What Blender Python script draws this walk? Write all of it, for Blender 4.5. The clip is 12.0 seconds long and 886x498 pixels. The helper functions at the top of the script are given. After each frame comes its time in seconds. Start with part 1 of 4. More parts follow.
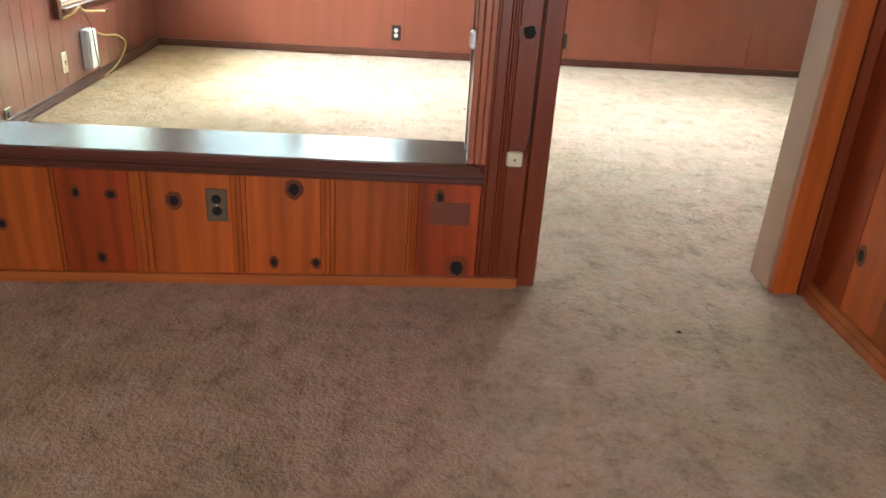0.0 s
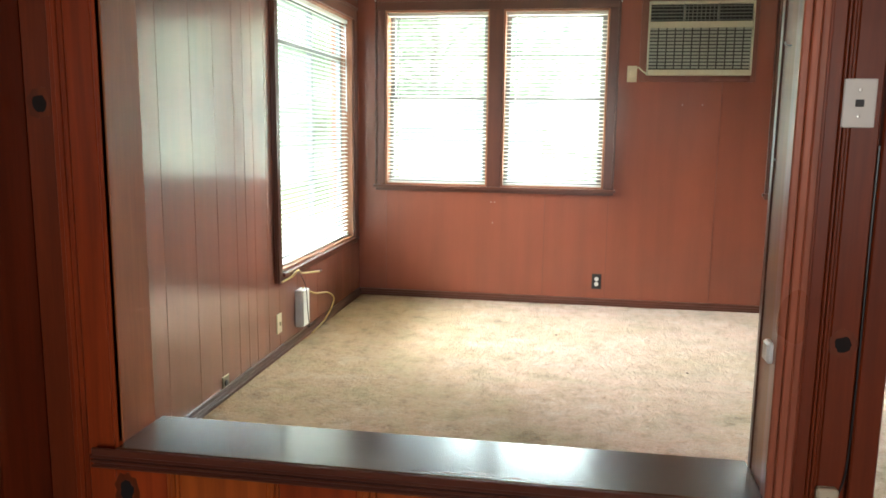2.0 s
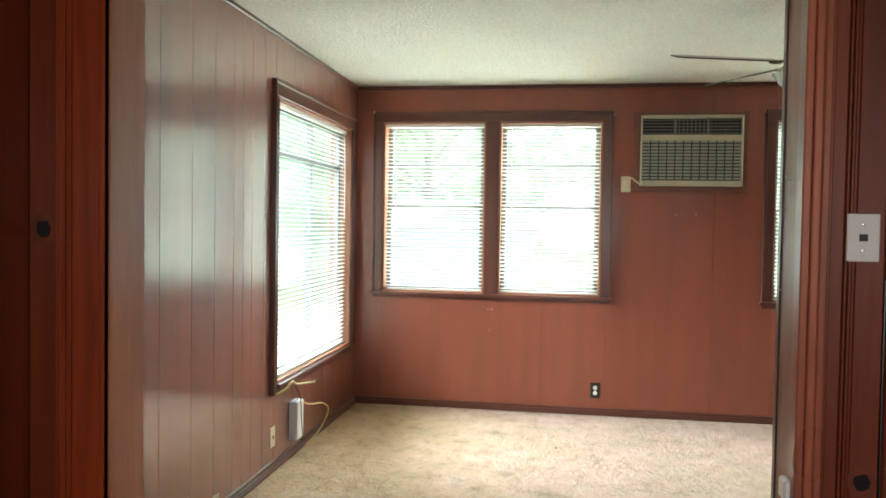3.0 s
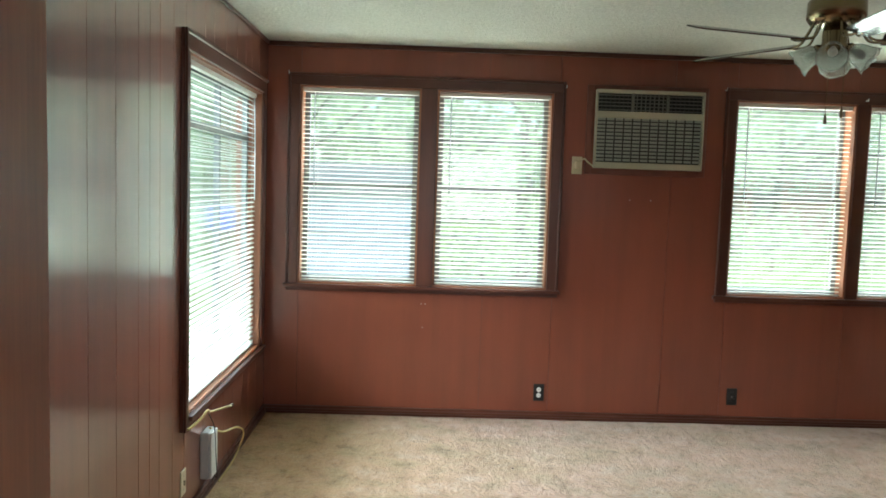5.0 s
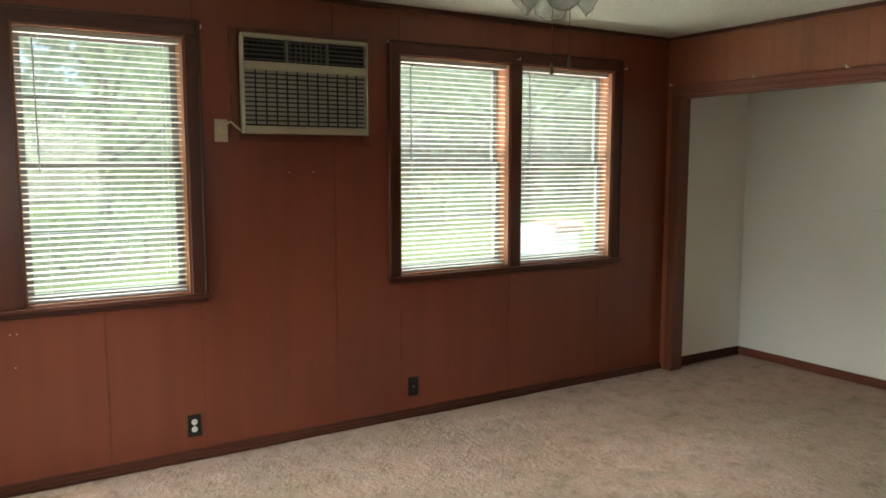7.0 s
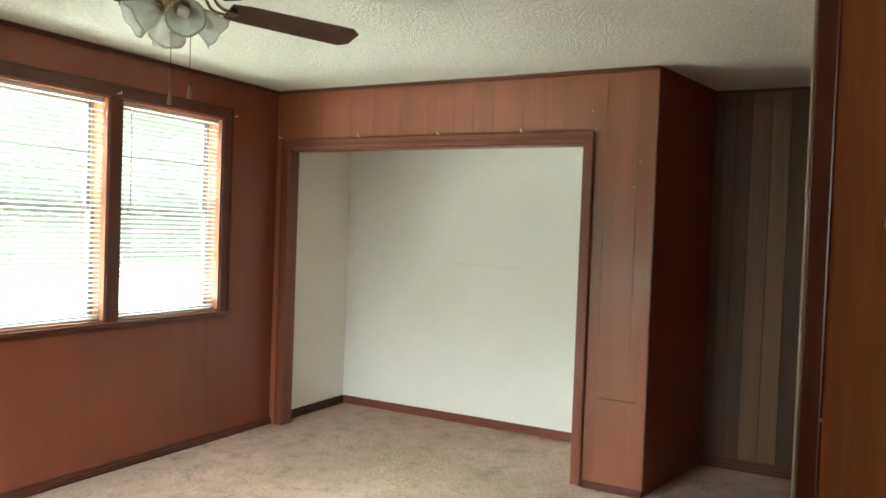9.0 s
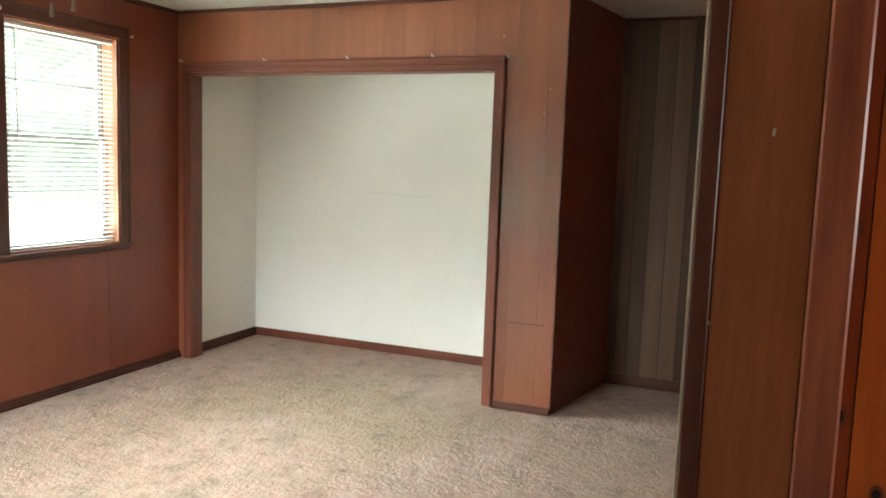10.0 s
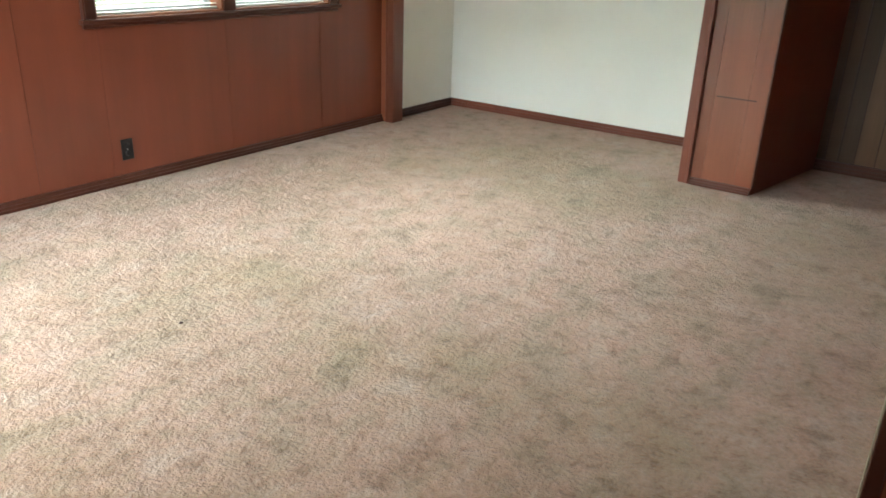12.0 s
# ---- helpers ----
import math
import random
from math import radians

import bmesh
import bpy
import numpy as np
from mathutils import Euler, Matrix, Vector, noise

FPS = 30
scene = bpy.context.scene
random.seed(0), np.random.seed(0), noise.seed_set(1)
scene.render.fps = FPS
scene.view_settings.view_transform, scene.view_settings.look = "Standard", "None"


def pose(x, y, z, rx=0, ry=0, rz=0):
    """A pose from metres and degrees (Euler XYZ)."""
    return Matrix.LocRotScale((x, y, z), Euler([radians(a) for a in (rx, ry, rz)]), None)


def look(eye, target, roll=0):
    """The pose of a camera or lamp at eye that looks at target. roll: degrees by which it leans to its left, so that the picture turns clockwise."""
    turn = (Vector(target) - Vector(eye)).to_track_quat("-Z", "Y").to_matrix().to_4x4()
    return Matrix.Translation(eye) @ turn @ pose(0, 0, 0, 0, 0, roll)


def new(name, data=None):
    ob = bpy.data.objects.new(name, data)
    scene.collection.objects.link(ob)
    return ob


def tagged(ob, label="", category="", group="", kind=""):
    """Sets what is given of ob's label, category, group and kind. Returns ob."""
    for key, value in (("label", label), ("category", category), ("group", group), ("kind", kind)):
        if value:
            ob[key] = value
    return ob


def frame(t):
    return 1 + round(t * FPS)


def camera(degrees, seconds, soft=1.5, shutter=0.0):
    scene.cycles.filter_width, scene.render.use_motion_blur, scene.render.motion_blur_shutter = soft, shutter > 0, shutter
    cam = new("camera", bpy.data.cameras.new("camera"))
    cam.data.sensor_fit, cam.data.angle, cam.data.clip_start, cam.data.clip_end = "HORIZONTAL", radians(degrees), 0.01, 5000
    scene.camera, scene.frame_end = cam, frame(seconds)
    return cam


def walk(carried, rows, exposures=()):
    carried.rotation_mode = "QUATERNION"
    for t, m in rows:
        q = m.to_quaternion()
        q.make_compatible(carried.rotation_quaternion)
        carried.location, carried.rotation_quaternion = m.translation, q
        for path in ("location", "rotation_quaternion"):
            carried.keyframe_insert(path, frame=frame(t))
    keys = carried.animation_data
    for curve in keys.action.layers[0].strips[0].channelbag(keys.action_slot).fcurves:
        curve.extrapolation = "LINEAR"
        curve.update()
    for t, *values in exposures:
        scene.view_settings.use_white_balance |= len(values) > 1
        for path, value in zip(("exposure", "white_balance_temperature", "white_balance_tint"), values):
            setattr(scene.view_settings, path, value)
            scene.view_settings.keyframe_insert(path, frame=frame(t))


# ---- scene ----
cam = camera(59.9, 12.0, 1.7, 0.0)
PATH = [
    (0, (0.243, 0.325, 1.147), (0.363, 2.143, 0.321), 3.7),
    (0.5, (0.108, 0.56, 1.168), (0.0, 2.416, 0.43), 1.5),
    (1, (0.001, 0.686, 1.185), (-0.195, 2.556, 0.502), 0.1),
    (1.5, (-0.03, 0.711, 1.233), (-0.313, 2.621, 0.711), 0.2),
    (2, (-0.047, 0.699, 1.308), (-0.367, 2.649, 0.997), 0.7),
    (2.5, (-0.049, 0.698, 1.348), (-0.38, 2.667, 1.229), 1.1),
    (2.7, (-0.052, 0.694, 1.362), (-0.378, 2.666, 1.306), 1.1),
    (4.3, (-0.397, 1.13, 1.498), (-0.616, 3.112, 1.336), 1.6),
    (4.5, (-0.439, 1.195, 1.508), (-0.665, 3.175, 1.336), 2.1),
    (5, (-0.62, 1.431, 1.545), (-0.573, 3.424, 1.381), 1.9),
    (5.5, (-0.718, 1.73, 1.562), (-0.492, 3.708, 1.369), 0.7),
    (6, (-0.797, 2.043, 1.503), (-0.387, 3.995, 1.357), 1.4),
    (6.5, (-0.87, 2.357, 1.544), (0.024, 4.135, 1.347), -0.1),
    (6.7, (-0.787, 2.432, 1.546), (0.173, 4.173, 1.329), -0.1),
    (8.3, (-0.737, 2.674, 1.483), (0.811, 3.937, 1.402), 1.1),
    (8.5, (-0.77, 2.689, 1.471), (0.848, 3.864, 1.414), 1.6),
    (9, (-0.725, 2.69, 1.486), (1.027, 3.653, 1.432), 2.1),
    (9.5, (-0.692, 2.676, 1.479), (1.118, 3.522, 1.39), 1.4),
    (10, (-0.703, 2.677, 1.455), (1.136, 3.432, 1.235), 2.0),
    (10.5, (-0.676, 2.69, 1.397), (1.115, 3.416, 0.882), 2.2),
    (11, (-0.688, 2.699, 1.352), (1.003, 3.498, 0.643), 2.0),
    (11.5, (-0.692, 2.685, 1.318), (0.907, 3.602, 0.542), 2.4),
    (12, (-0.841, 2.744, 1.311), (0.677, 3.808, 0.561), 2.1),
]
walk(cam, [(t, look(eye, target, roll)) for t, eye, target, roll in PATH],
     [(0.0, 3.05, 5800, 6), (0.5, 2.8, 6000, 9), (1.0, 2.65, 6100, 10), (2.0, 2.5, 6000, 9), (2.7, 2.3, 5900, 8), (4.3, 2.05, 5750, 6), (5.0, 1.5, 5700, 5), (5.5, 0.9, 5750, 6),
      (6.0, 1.0, 6450, 13), (6.7, 1.0, 6450, 14), (8.3, 2.15, 6000, 9), (9.0, 2.35, 6000, 10), (9.5, 2.5, 6000, 11), (10.5, 2.45, 6050, 12), (12.0, 2.2, 5850, 9)])

# ---- light ----
SUN_ELEVATION, SUN_AZIMUTH = radians(59), radians(108)
world = bpy.data.worlds.new("sky")
scene.world = world
world.use_nodes = True
wn = world.node_tree.nodes
sky = wn.new("ShaderNodeTexSky")
sky.sky_type = "NISHITA"
sky.sun_disc = False
sky.sun_elevation, sky.sun_rotation = SUN_ELEVATION, SUN_AZIMUTH
world.node_tree.links.new(sky.outputs[0], wn["Background"].inputs[0])
wn["Background"].inputs[1].default_value = 0.13
sun = new("sun", bpy.data.lights.new("sun", "SUN"))
sun.data.energy, sun.data.angle, sun.data.color = 3.8, radians(0.5), (1.0, 0.95, 0.86)
sun.matrix_basis = look((9, -3, 16), (0, 0, 0))
# unseen lamps added outdoors: two for skylight from above, one for lawn bounce
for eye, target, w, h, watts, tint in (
        ((2.2, 12.6, 6.2), (0.9, 6.4, 1.5), 9.0, 4.0, 1150, (0.89, 0.99, 0.94)),
        ((-8.2, 5.6, 5.0), (-1.6, 5.6, 1.3), 6.0, 3.4, 1100, (0.92, 1.0, 0.97)),
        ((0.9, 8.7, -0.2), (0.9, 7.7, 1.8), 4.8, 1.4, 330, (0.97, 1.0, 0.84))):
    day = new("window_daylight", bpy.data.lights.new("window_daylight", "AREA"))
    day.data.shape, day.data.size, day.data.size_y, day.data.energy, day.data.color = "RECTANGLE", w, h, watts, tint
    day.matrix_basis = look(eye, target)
# lamp added for daylight from an assumed, unseen window behind the walk's start
lamp = new("front_room_fill_lamp", bpy.data.lights.new("front_room_fill_lamp", "AREA"))
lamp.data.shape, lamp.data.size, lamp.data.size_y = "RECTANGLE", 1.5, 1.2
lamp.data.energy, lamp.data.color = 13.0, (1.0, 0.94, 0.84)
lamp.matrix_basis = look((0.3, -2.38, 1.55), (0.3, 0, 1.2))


# ---- materials ----
def material(name, rough=0.6, metal=0.0, spec=0.5):
    m = bpy.data.materials.new(name)
    m.use_nodes = True
    b = m.node_tree.nodes["Principled BSDF"]
    b.inputs["Roughness"].default_value = rough
    b.inputs["Metallic"].default_value = metal
    b.inputs["Specular IOR Level"].default_value = spec
    return m, m.node_tree.nodes, m.node_tree.links, b


def noise_node(n, l, scale, detail=4.0, stretch=(1, 1, 1), rough=0.55, shift=None):
    tc, mp, tx = n.new("ShaderNodeTexCoord"), n.new("ShaderNodeMapping"), n.new("ShaderNodeTexNoise")
    mp.inputs["Scale"].default_value = stretch
    tx.inputs["Scale"].default_value, tx.inputs["Detail"].default_value, tx.inputs["Roughness"].default_value = scale, detail, rough
    l.new(tc.outputs["Object"], mp.inputs["Vector"])
    if shift is not None:
        l.new(shift, mp.inputs["Location"])
    l.new(mp.outputs[0], tx.inputs["Vector"])
    return tx


def ramp(n, l, fac, stops):
    r = n.new("ShaderNodeValToRGB")
    while len(r.color_ramp.elements) < len(stops):
        r.color_ramp.elements.new(0.5)
    for e, (p, c) in zip(r.color_ramp.elements, stops):
        e.position, e.color = p, (*c, 1)
    l.new(fac, r.inputs[0])
    return r


def mix(n, l, fac, a, b, kind="MIX"):
    m = n.new("ShaderNodeMix")
    m.data_type, m.blend_type = "RGBA", kind
    if isinstance(fac, float):
        m.inputs[0].default_value = fac
    else:
        l.new(fac, m.inputs[0])
    l.new(a, m.inputs[6])
    l.new(b, m.inputs[7])
    return m.outputs[2]


def bump(n, l, b, height, strength, distance):
    bp = n.new("ShaderNodeBump")
    bp.inputs["Strength"].default_value, bp.inputs["Distance"].default_value = strength, distance
    l.new(height, bp.inputs["Height"])
    l.new(bp.outputs[0], b.inputs["Normal"])


def scale_colour(c, k):
    return tuple(min(1.0, v * k) for v in c)


def wood(name, colour, rough=0.3, along="z", contrast=0.35, tone=0.2, streak=1.0, coat=0.0, relief=0.1, rings=0.0):
    """Stained wood with grain along one axis, tone changing from board to board."""
    m, n, l, b = material(name, rough)
    info = n.new("ShaderNodeObjectInfo")
    grow = n.new("ShaderNodeVectorMath")
    grow.operation = "SCALE"
    grow.inputs["Scale"].default_value = 9.0
    cmb = n.new("ShaderNodeCombineXYZ")
    for i in range(3):
        l.new(info.outputs["Random"], cmb.inputs[i])
    l.new(cmb.outputs[0], grow.inputs[0])
    st = {"z": (1, 1, 0.05), "x": (0.05, 1, 1), "y": (1, 0.05, 1)}[along]
    fine = noise_node(n, l, 130, 3, st, 0.6, grow.outputs[0])
    wide = noise_node(n, l, 9 * streak, 4, st, 0.6, grow.outputs[0])
    blot = noise_node(n, l, 1.6, 3, (1, 1, 0.6))
    r1 = ramp(n, l, wide.outputs[0], [(0.3, scale_colour(colour, 1 - contrast)), (0.7, scale_colour(colour, 1 + contrast))])
    r2 = ramp(n, l, fine.outputs[0], [(0.3, (1 - contrast * 0.6,) * 3), (0.7, (1.0,) * 3)])
    r3 = ramp(n, l, info.outputs["Random"], [(0.0, (1 - tone,) * 3), (1.0, (1.0, 1.0, 1.0))])
    r4 = ramp(n, l, blot.outputs[0], [(0.3, (0.8, 0.78, 0.76)), (0.7, (1.0, 1.0, 1.0))])
    c = mix(n, l, 1.0, r1.outputs[0], r2.outputs[0], "MULTIPLY")
    c = mix(n, l, 1.0, c, r3.outputs[0], "MULTIPLY")
    c = mix(n, l, 1.0, c, r4.outputs[0], "MULTIPLY")
    if rings:
        # arched growth rings
        tc, mp, wv = n.new("ShaderNodeTexCoord"), n.new("ShaderNodeMapping"), n.new("ShaderNodeTexWave")
        mp.inputs["Scale"].default_value = (1, 1, 0.22)
        l.new(tc.outputs["Object"], mp.inputs["Vector"])
        l.new(grow.outputs[0], mp.inputs["Location"])
        l.new(mp.outputs[0], wv.inputs["Vector"])
        wv.inputs["Scale"].default_value, wv.inputs["Distortion"].default_value, wv.inputs["Detail"].default_value, wv.inputs["Detail Scale"].default_value = 5, 6, 2, 1.0
        r5 = ramp(n, l, wv.outputs[0], [(0.1, (1 - rings, 1 - rings * 1.2, 1 - rings * 1.3)), (0.6, (1, 1, 1))])
        c = mix(n, l, 1.0, c, r5.outputs[0], "MULTIPLY")
    l.new(c, b.inputs["Base Color"])
    rr = n.new("ShaderNodeMapRange")
    rr.inputs["To Min"].default_value, rr.inputs["To Max"].default_value = rough * 0.8, min(1, rough * 1.25)
    l.new(blot.outputs[0], rr.inputs["Value"])
    l.new(rr.outputs[0], b.inputs["Roughness"])
    b.inputs["Coat Weight"].default_value, b.inputs["Coat Roughness"].default_value = coat, 0.16
    b.inputs["Coat IOR"].default_value = 2.1
    if relief:
        bump(n, l, b, fine.outputs[0], relief, 0.0003)
    return m


def plain(name, colour, rough=0.5, metal=0.0, dirt=0.15, scale=6.0, relief=0.05):
    m, n, l, b = material(name, rough, metal)
    t = noise_node(n, l, scale, 5)
    f = noise_node(n, l, scale * 30, 2)
    r = ramp(n, l, t.outputs[0], [(0.3, scale_colour(colour, 1 - dirt)), (0.65, colour)])
    l.new(r.outputs[0], b.inputs["Base Color"])
    bump(n, l, b, f.outputs[0], relief, 0.0005)
    return m


def carpet_material():
    m, n, l, b = material("cut_pile_carpet", 0.95, spec=0.1)
    big = noise_node(n, l, 0.75, 3)
    mid = noise_node(n, l, 3.6, 5, (1, 1.4, 1), 0.62)
    tread = noise_node(n, l, 9, 4, (1.2, 0.9, 1), 0.7)
    tuft = noise_node(n, l, 34, 4, rough=0.65)
    nub = noise_node(n, l, 95, 3, rough=0.65)
    tone = ramp(n, l, big.outputs[0], [(0.36, (0.43, 0.325, 0.22)), (0.47, (0.49, 0.36, 0.275)), (0.58, (0.54, 0.39, 0.31))])
    pink = ramp(n, l, mid.outputs[0], [(0.30, (0.62, 0.59, 0.51)), (0.42, (0.90, 0.86, 0.79)), (0.53, (0.96, 0.84, 0.78)), (0.66, (1.0, 0.98, 0.97))])
    scuff = ramp(n, l, tread.outputs[0], [(0.32, (0.64, 0.60, 0.55)), (0.46, (0.93, 0.91, 0.89)), (0.60, (1, 1, 1))])
    clump = ramp(n, l, tuft.outputs[0], [(0.30, (0.72, 0.69, 0.65)), (0.44, (0.96, 0.95, 0.94)), (0.60, (1, 1, 1))])
    fibre = ramp(n, l, nub.outputs[0], [(0.30, (0.78, 0.76, 0.74)), (0.58, (1, 1, 1))])
    # broad yellower area along the window side, with an uneven edge
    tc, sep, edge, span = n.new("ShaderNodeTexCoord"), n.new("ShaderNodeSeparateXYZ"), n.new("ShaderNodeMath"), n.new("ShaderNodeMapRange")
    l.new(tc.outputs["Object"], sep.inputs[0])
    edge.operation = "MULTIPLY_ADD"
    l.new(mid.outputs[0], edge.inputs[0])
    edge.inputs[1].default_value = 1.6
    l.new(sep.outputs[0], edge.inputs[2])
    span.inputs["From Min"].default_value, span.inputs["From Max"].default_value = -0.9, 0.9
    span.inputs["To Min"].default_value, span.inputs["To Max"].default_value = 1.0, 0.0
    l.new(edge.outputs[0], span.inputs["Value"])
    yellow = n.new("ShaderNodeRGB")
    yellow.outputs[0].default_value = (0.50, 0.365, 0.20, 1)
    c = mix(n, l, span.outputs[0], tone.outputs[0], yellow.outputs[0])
    for r in (pink, scuff, clump, fibre):
        c = mix(n, l, 1.0, c, r.outputs[0], "MULTIPLY")
    l.new(c, b.inputs["Base Color"])
    b.inputs["Sheen Weight"].default_value = 0.2
    # pile relief: trodden dents, tufts and fibres
    height = None
    for tex, share in ((tread, 0.85), (tuft, 0.7), (nub, 0.45)):
        k = n.new("ShaderNodeMath")
        k.operation = "MULTIPLY_ADD"
        l.new(tex.outputs[0], k.inputs[0])
        k.inputs[1].default_value = share
        k.inputs[2].default_value = 0.0
        if height is not None:
            l.new(height, k.inputs[2])
        height = k.outputs[0]
    bump(n, l, b, height, 0.9, 0.022)
    return m


def ceiling_material():
    m, n, l, b = material("popcorn_ceiling", 0.95, spec=0.1)
    t = noise_node(n, l, 0.8, 3)
    g = noise_node(n, l, 55, 4, rough=0.7)
    r = ramp(n, l, t.outputs[0], [(0.3, (0.80, 0.79, 0.69)), (0.7, (0.86, 0.85, 0.77))])
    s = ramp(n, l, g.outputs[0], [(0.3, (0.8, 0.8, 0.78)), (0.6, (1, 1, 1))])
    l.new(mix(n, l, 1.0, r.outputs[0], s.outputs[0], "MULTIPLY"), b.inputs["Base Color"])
    bump(n, l, b, g.outputs[0], 1.0, 0.03)
    return m


def glass_material(name, rough=0.0, tint=(0.97, 1.0, 0.98), haze=0.0):
    """Clear glass; the last argument is the share of a whitish veil imitating glare."""
    m, n, l, b = material(name, rough)
    b.inputs["Base Color"].default_value = (*tint, 1)
    b.inputs["Transmission Weight"].default_value = 1.0
    b.inputs["IOR"].default_value = 1.45
    # whitish veil: glare haze put into the pane, also scattering daylight inward
    if haze:
        veil_noise = noise_node(n, l, 3.0, 4, (1, 1, 0.5))
        amount = n.new("ShaderNodeMapRange")
        amount.inputs["From Min"].default_value, amount.inputs["From Max"].default_value = 0.3, 0.7
        amount.inputs["To Min"].default_value, amount.inputs["To Max"].default_value = haze * 0.75, haze * 1.25
        l.new(veil_noise.outputs[0], amount.inputs["Value"])
        veil, mx = n.new("ShaderNodeBsdfTranslucent"), n.new("ShaderNodeMixShader")
        veil.inputs[0].default_value = (0.80, 0.84, 0.78, 1)
        l.new(amount.outputs[0], mx.inputs[0])
        l.new(b.outputs[0], mx.inputs[1])
        l.new(veil.outputs[0], mx.inputs[2])
        l.new(mx.outputs[0], n["Material Output"].inputs[0])
    return m


def frosted():
    m, n, l, b = material("frosted_glass", 0.22)
    b.inputs["Base Color"].default_value = (0.90, 0.94, 0.91, 1)
    b.inputs["Transmission Weight"].default_value = 0.8
    return m


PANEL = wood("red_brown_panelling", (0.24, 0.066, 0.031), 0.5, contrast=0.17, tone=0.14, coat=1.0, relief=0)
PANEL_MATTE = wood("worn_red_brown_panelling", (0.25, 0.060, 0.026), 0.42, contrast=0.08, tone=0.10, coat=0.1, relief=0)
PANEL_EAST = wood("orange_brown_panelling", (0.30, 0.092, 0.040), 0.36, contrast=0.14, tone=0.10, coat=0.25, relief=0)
# same panelling as the room; reflected light is put into this colour
PANEL_HALL = wood("hall_panelling", (0.25, 0.138, 0.070), 0.35, contrast=0.25, tone=0.7)
GROOVE = plain("groove_shadow_stain", (0.05, 0.018, 0.011), 0.7)
TRIM = wood("dark_trim", (0.115, 0.034, 0.019), 0.3, contrast=0.25, tone=0.15)
TRIM_X = wood("dark_trim_lengthwise", (0.115, 0.034, 0.019), 0.3, "x", contrast=0.25, tone=0.15)
TRIM_Y = wood("dark_trim_crosswise", (0.115, 0.034, 0.019), 0.3, "y", contrast=0.25, tone=0.15)
CASING = wood("red_casing", (0.19, 0.055, 0.03), 0.33, contrast=0.14, tone=0.08, relief=0)
# worn flutes set a brighter red: the glare on them is in the colour
CARVED = wood("worn_casing_glare", (0.42, 0.125, 0.065), 0.28, contrast=0.4, tone=0.1, streak=2.0)
# jamb wood lightened: the front room's warm light is in the colour
JAMB = wood("lit_jamb_wood", (0.40, 0.125, 0.043), 0.4, contrast=0.32, tone=0.05, relief=0)
CASING_Y = wood("red_casing_crosswise", (0.19, 0.055, 0.03), 0.33, "y", contrast=0.14, tone=0.08, relief=0)
PINE = wood("knotty_pine", (0.58, 0.120, 0.013), 0.36, contrast=0.3, tone=0.35, streak=0.7, rings=0.16)
PINE_RED = wood("red_knotty_pine", (0.38, 0.055, 0.008), 0.34, contrast=0.3, tone=0.3, streak=0.7, rings=0.2)
PINE_X = wood("pine_lengthwise", (0.45, 0.12, 0.025), 0.35, "x", contrast=0.3, tone=0.1)
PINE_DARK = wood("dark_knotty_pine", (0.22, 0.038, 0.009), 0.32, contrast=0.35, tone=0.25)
SILL = wood("varnished_sill", (0.12, 0.05, 0.028), 0.24, "x", contrast=0.3, tone=0.1, coat=0.18, relief=0)
KNOT = wood("pine_knot", (0.010, 0.005, 0.004), 0.95, contrast=0.5)
KNOT_RING = wood("pine_knot_ring", (0.19, 0.038, 0.009), 0.35, contrast=0.4)
CARPET = carpet_material()
CEILING = ceiling_material()
PLASTER = plain("cream_plaster", (0.86, 0.84, 0.77), 0.75, dirt=0.07, scale=1.2, relief=0.1)
DRYWALL = plain("unseen_wall_paint", (0.55, 0.45, 0.36), 0.8)
WHITE = plain("white_plastic", (0.75, 0.74, 0.70), 0.4, dirt=0.06)
IVORY = plain("ivory_plastic", (0.62, 0.53, 0.36), 0.45)
BLACK = plain("black_plastic", (0.012, 0.012, 0.012), 0.35)
PEWTER = plain("aged_brass_plate", (0.22, 0.17, 0.11), 0.4, 0.8)
SLAT = plain("white_blind_slat", (0.58, 0.57, 0.53), 0.45, dirt=0.05)
def slat_material():
    """Thin vinyl: white, letting some light through."""
    m, n, l, b = material("white_vinyl_slat", 0.45)
    t = noise_node(n, l, 5, 3)
    r = ramp(n, l, t.outputs[0], [(0.3, (0.76, 0.75, 0.70)), (0.65, (0.82, 0.81, 0.77))])
    l.new(r.outputs[0], b.inputs["Base Color"])
    tr, mx = n.new("ShaderNodeBsdfTranslucent"), n.new("ShaderNodeMixShader")
    l.new(r.outputs[0], tr.inputs[0])
    mx.inputs[0].default_value = 0.62
    l.new(b.outputs[0], mx.inputs[1])
    l.new(tr.outputs[0], mx.inputs[2])
    l.new(mx.outputs[0], n["Material Output"].inputs[0])
    return m


VINYL = slat_material()
# white sashes set dark grey: their backlit shade is in the colour
SASH = plain("darkened_sash_paint", (0.16, 0.165, 0.16), 0.5, dirt=0.1)
# reveal wood set orange: the light falling on it is in the colour
REVEAL = wood("window_reveal_wood", (0.32, 0.12, 0.055), 0.4, contrast=0.2, tone=0.1)
PANE = glass_material("window_glass", 0.05, (0.93, 1.0, 0.97), 0.02)
BRASS = plain("antique_brass", (0.30, 0.23, 0.14), 0.25, 1.0, relief=0)
FROST = frosted()
BLADE = wood("dark_fan_blade", (0.07, 0.022, 0.014), 0.2, "x", contrast=0.3)
CABLE = plain("yellowed_cable", (0.55, 0.42, 0.16), 0.5)
BEIGE = plain("beige_metal", (0.44, 0.40, 0.29), 0.45, dirt=0.12)
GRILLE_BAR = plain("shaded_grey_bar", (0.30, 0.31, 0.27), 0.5)
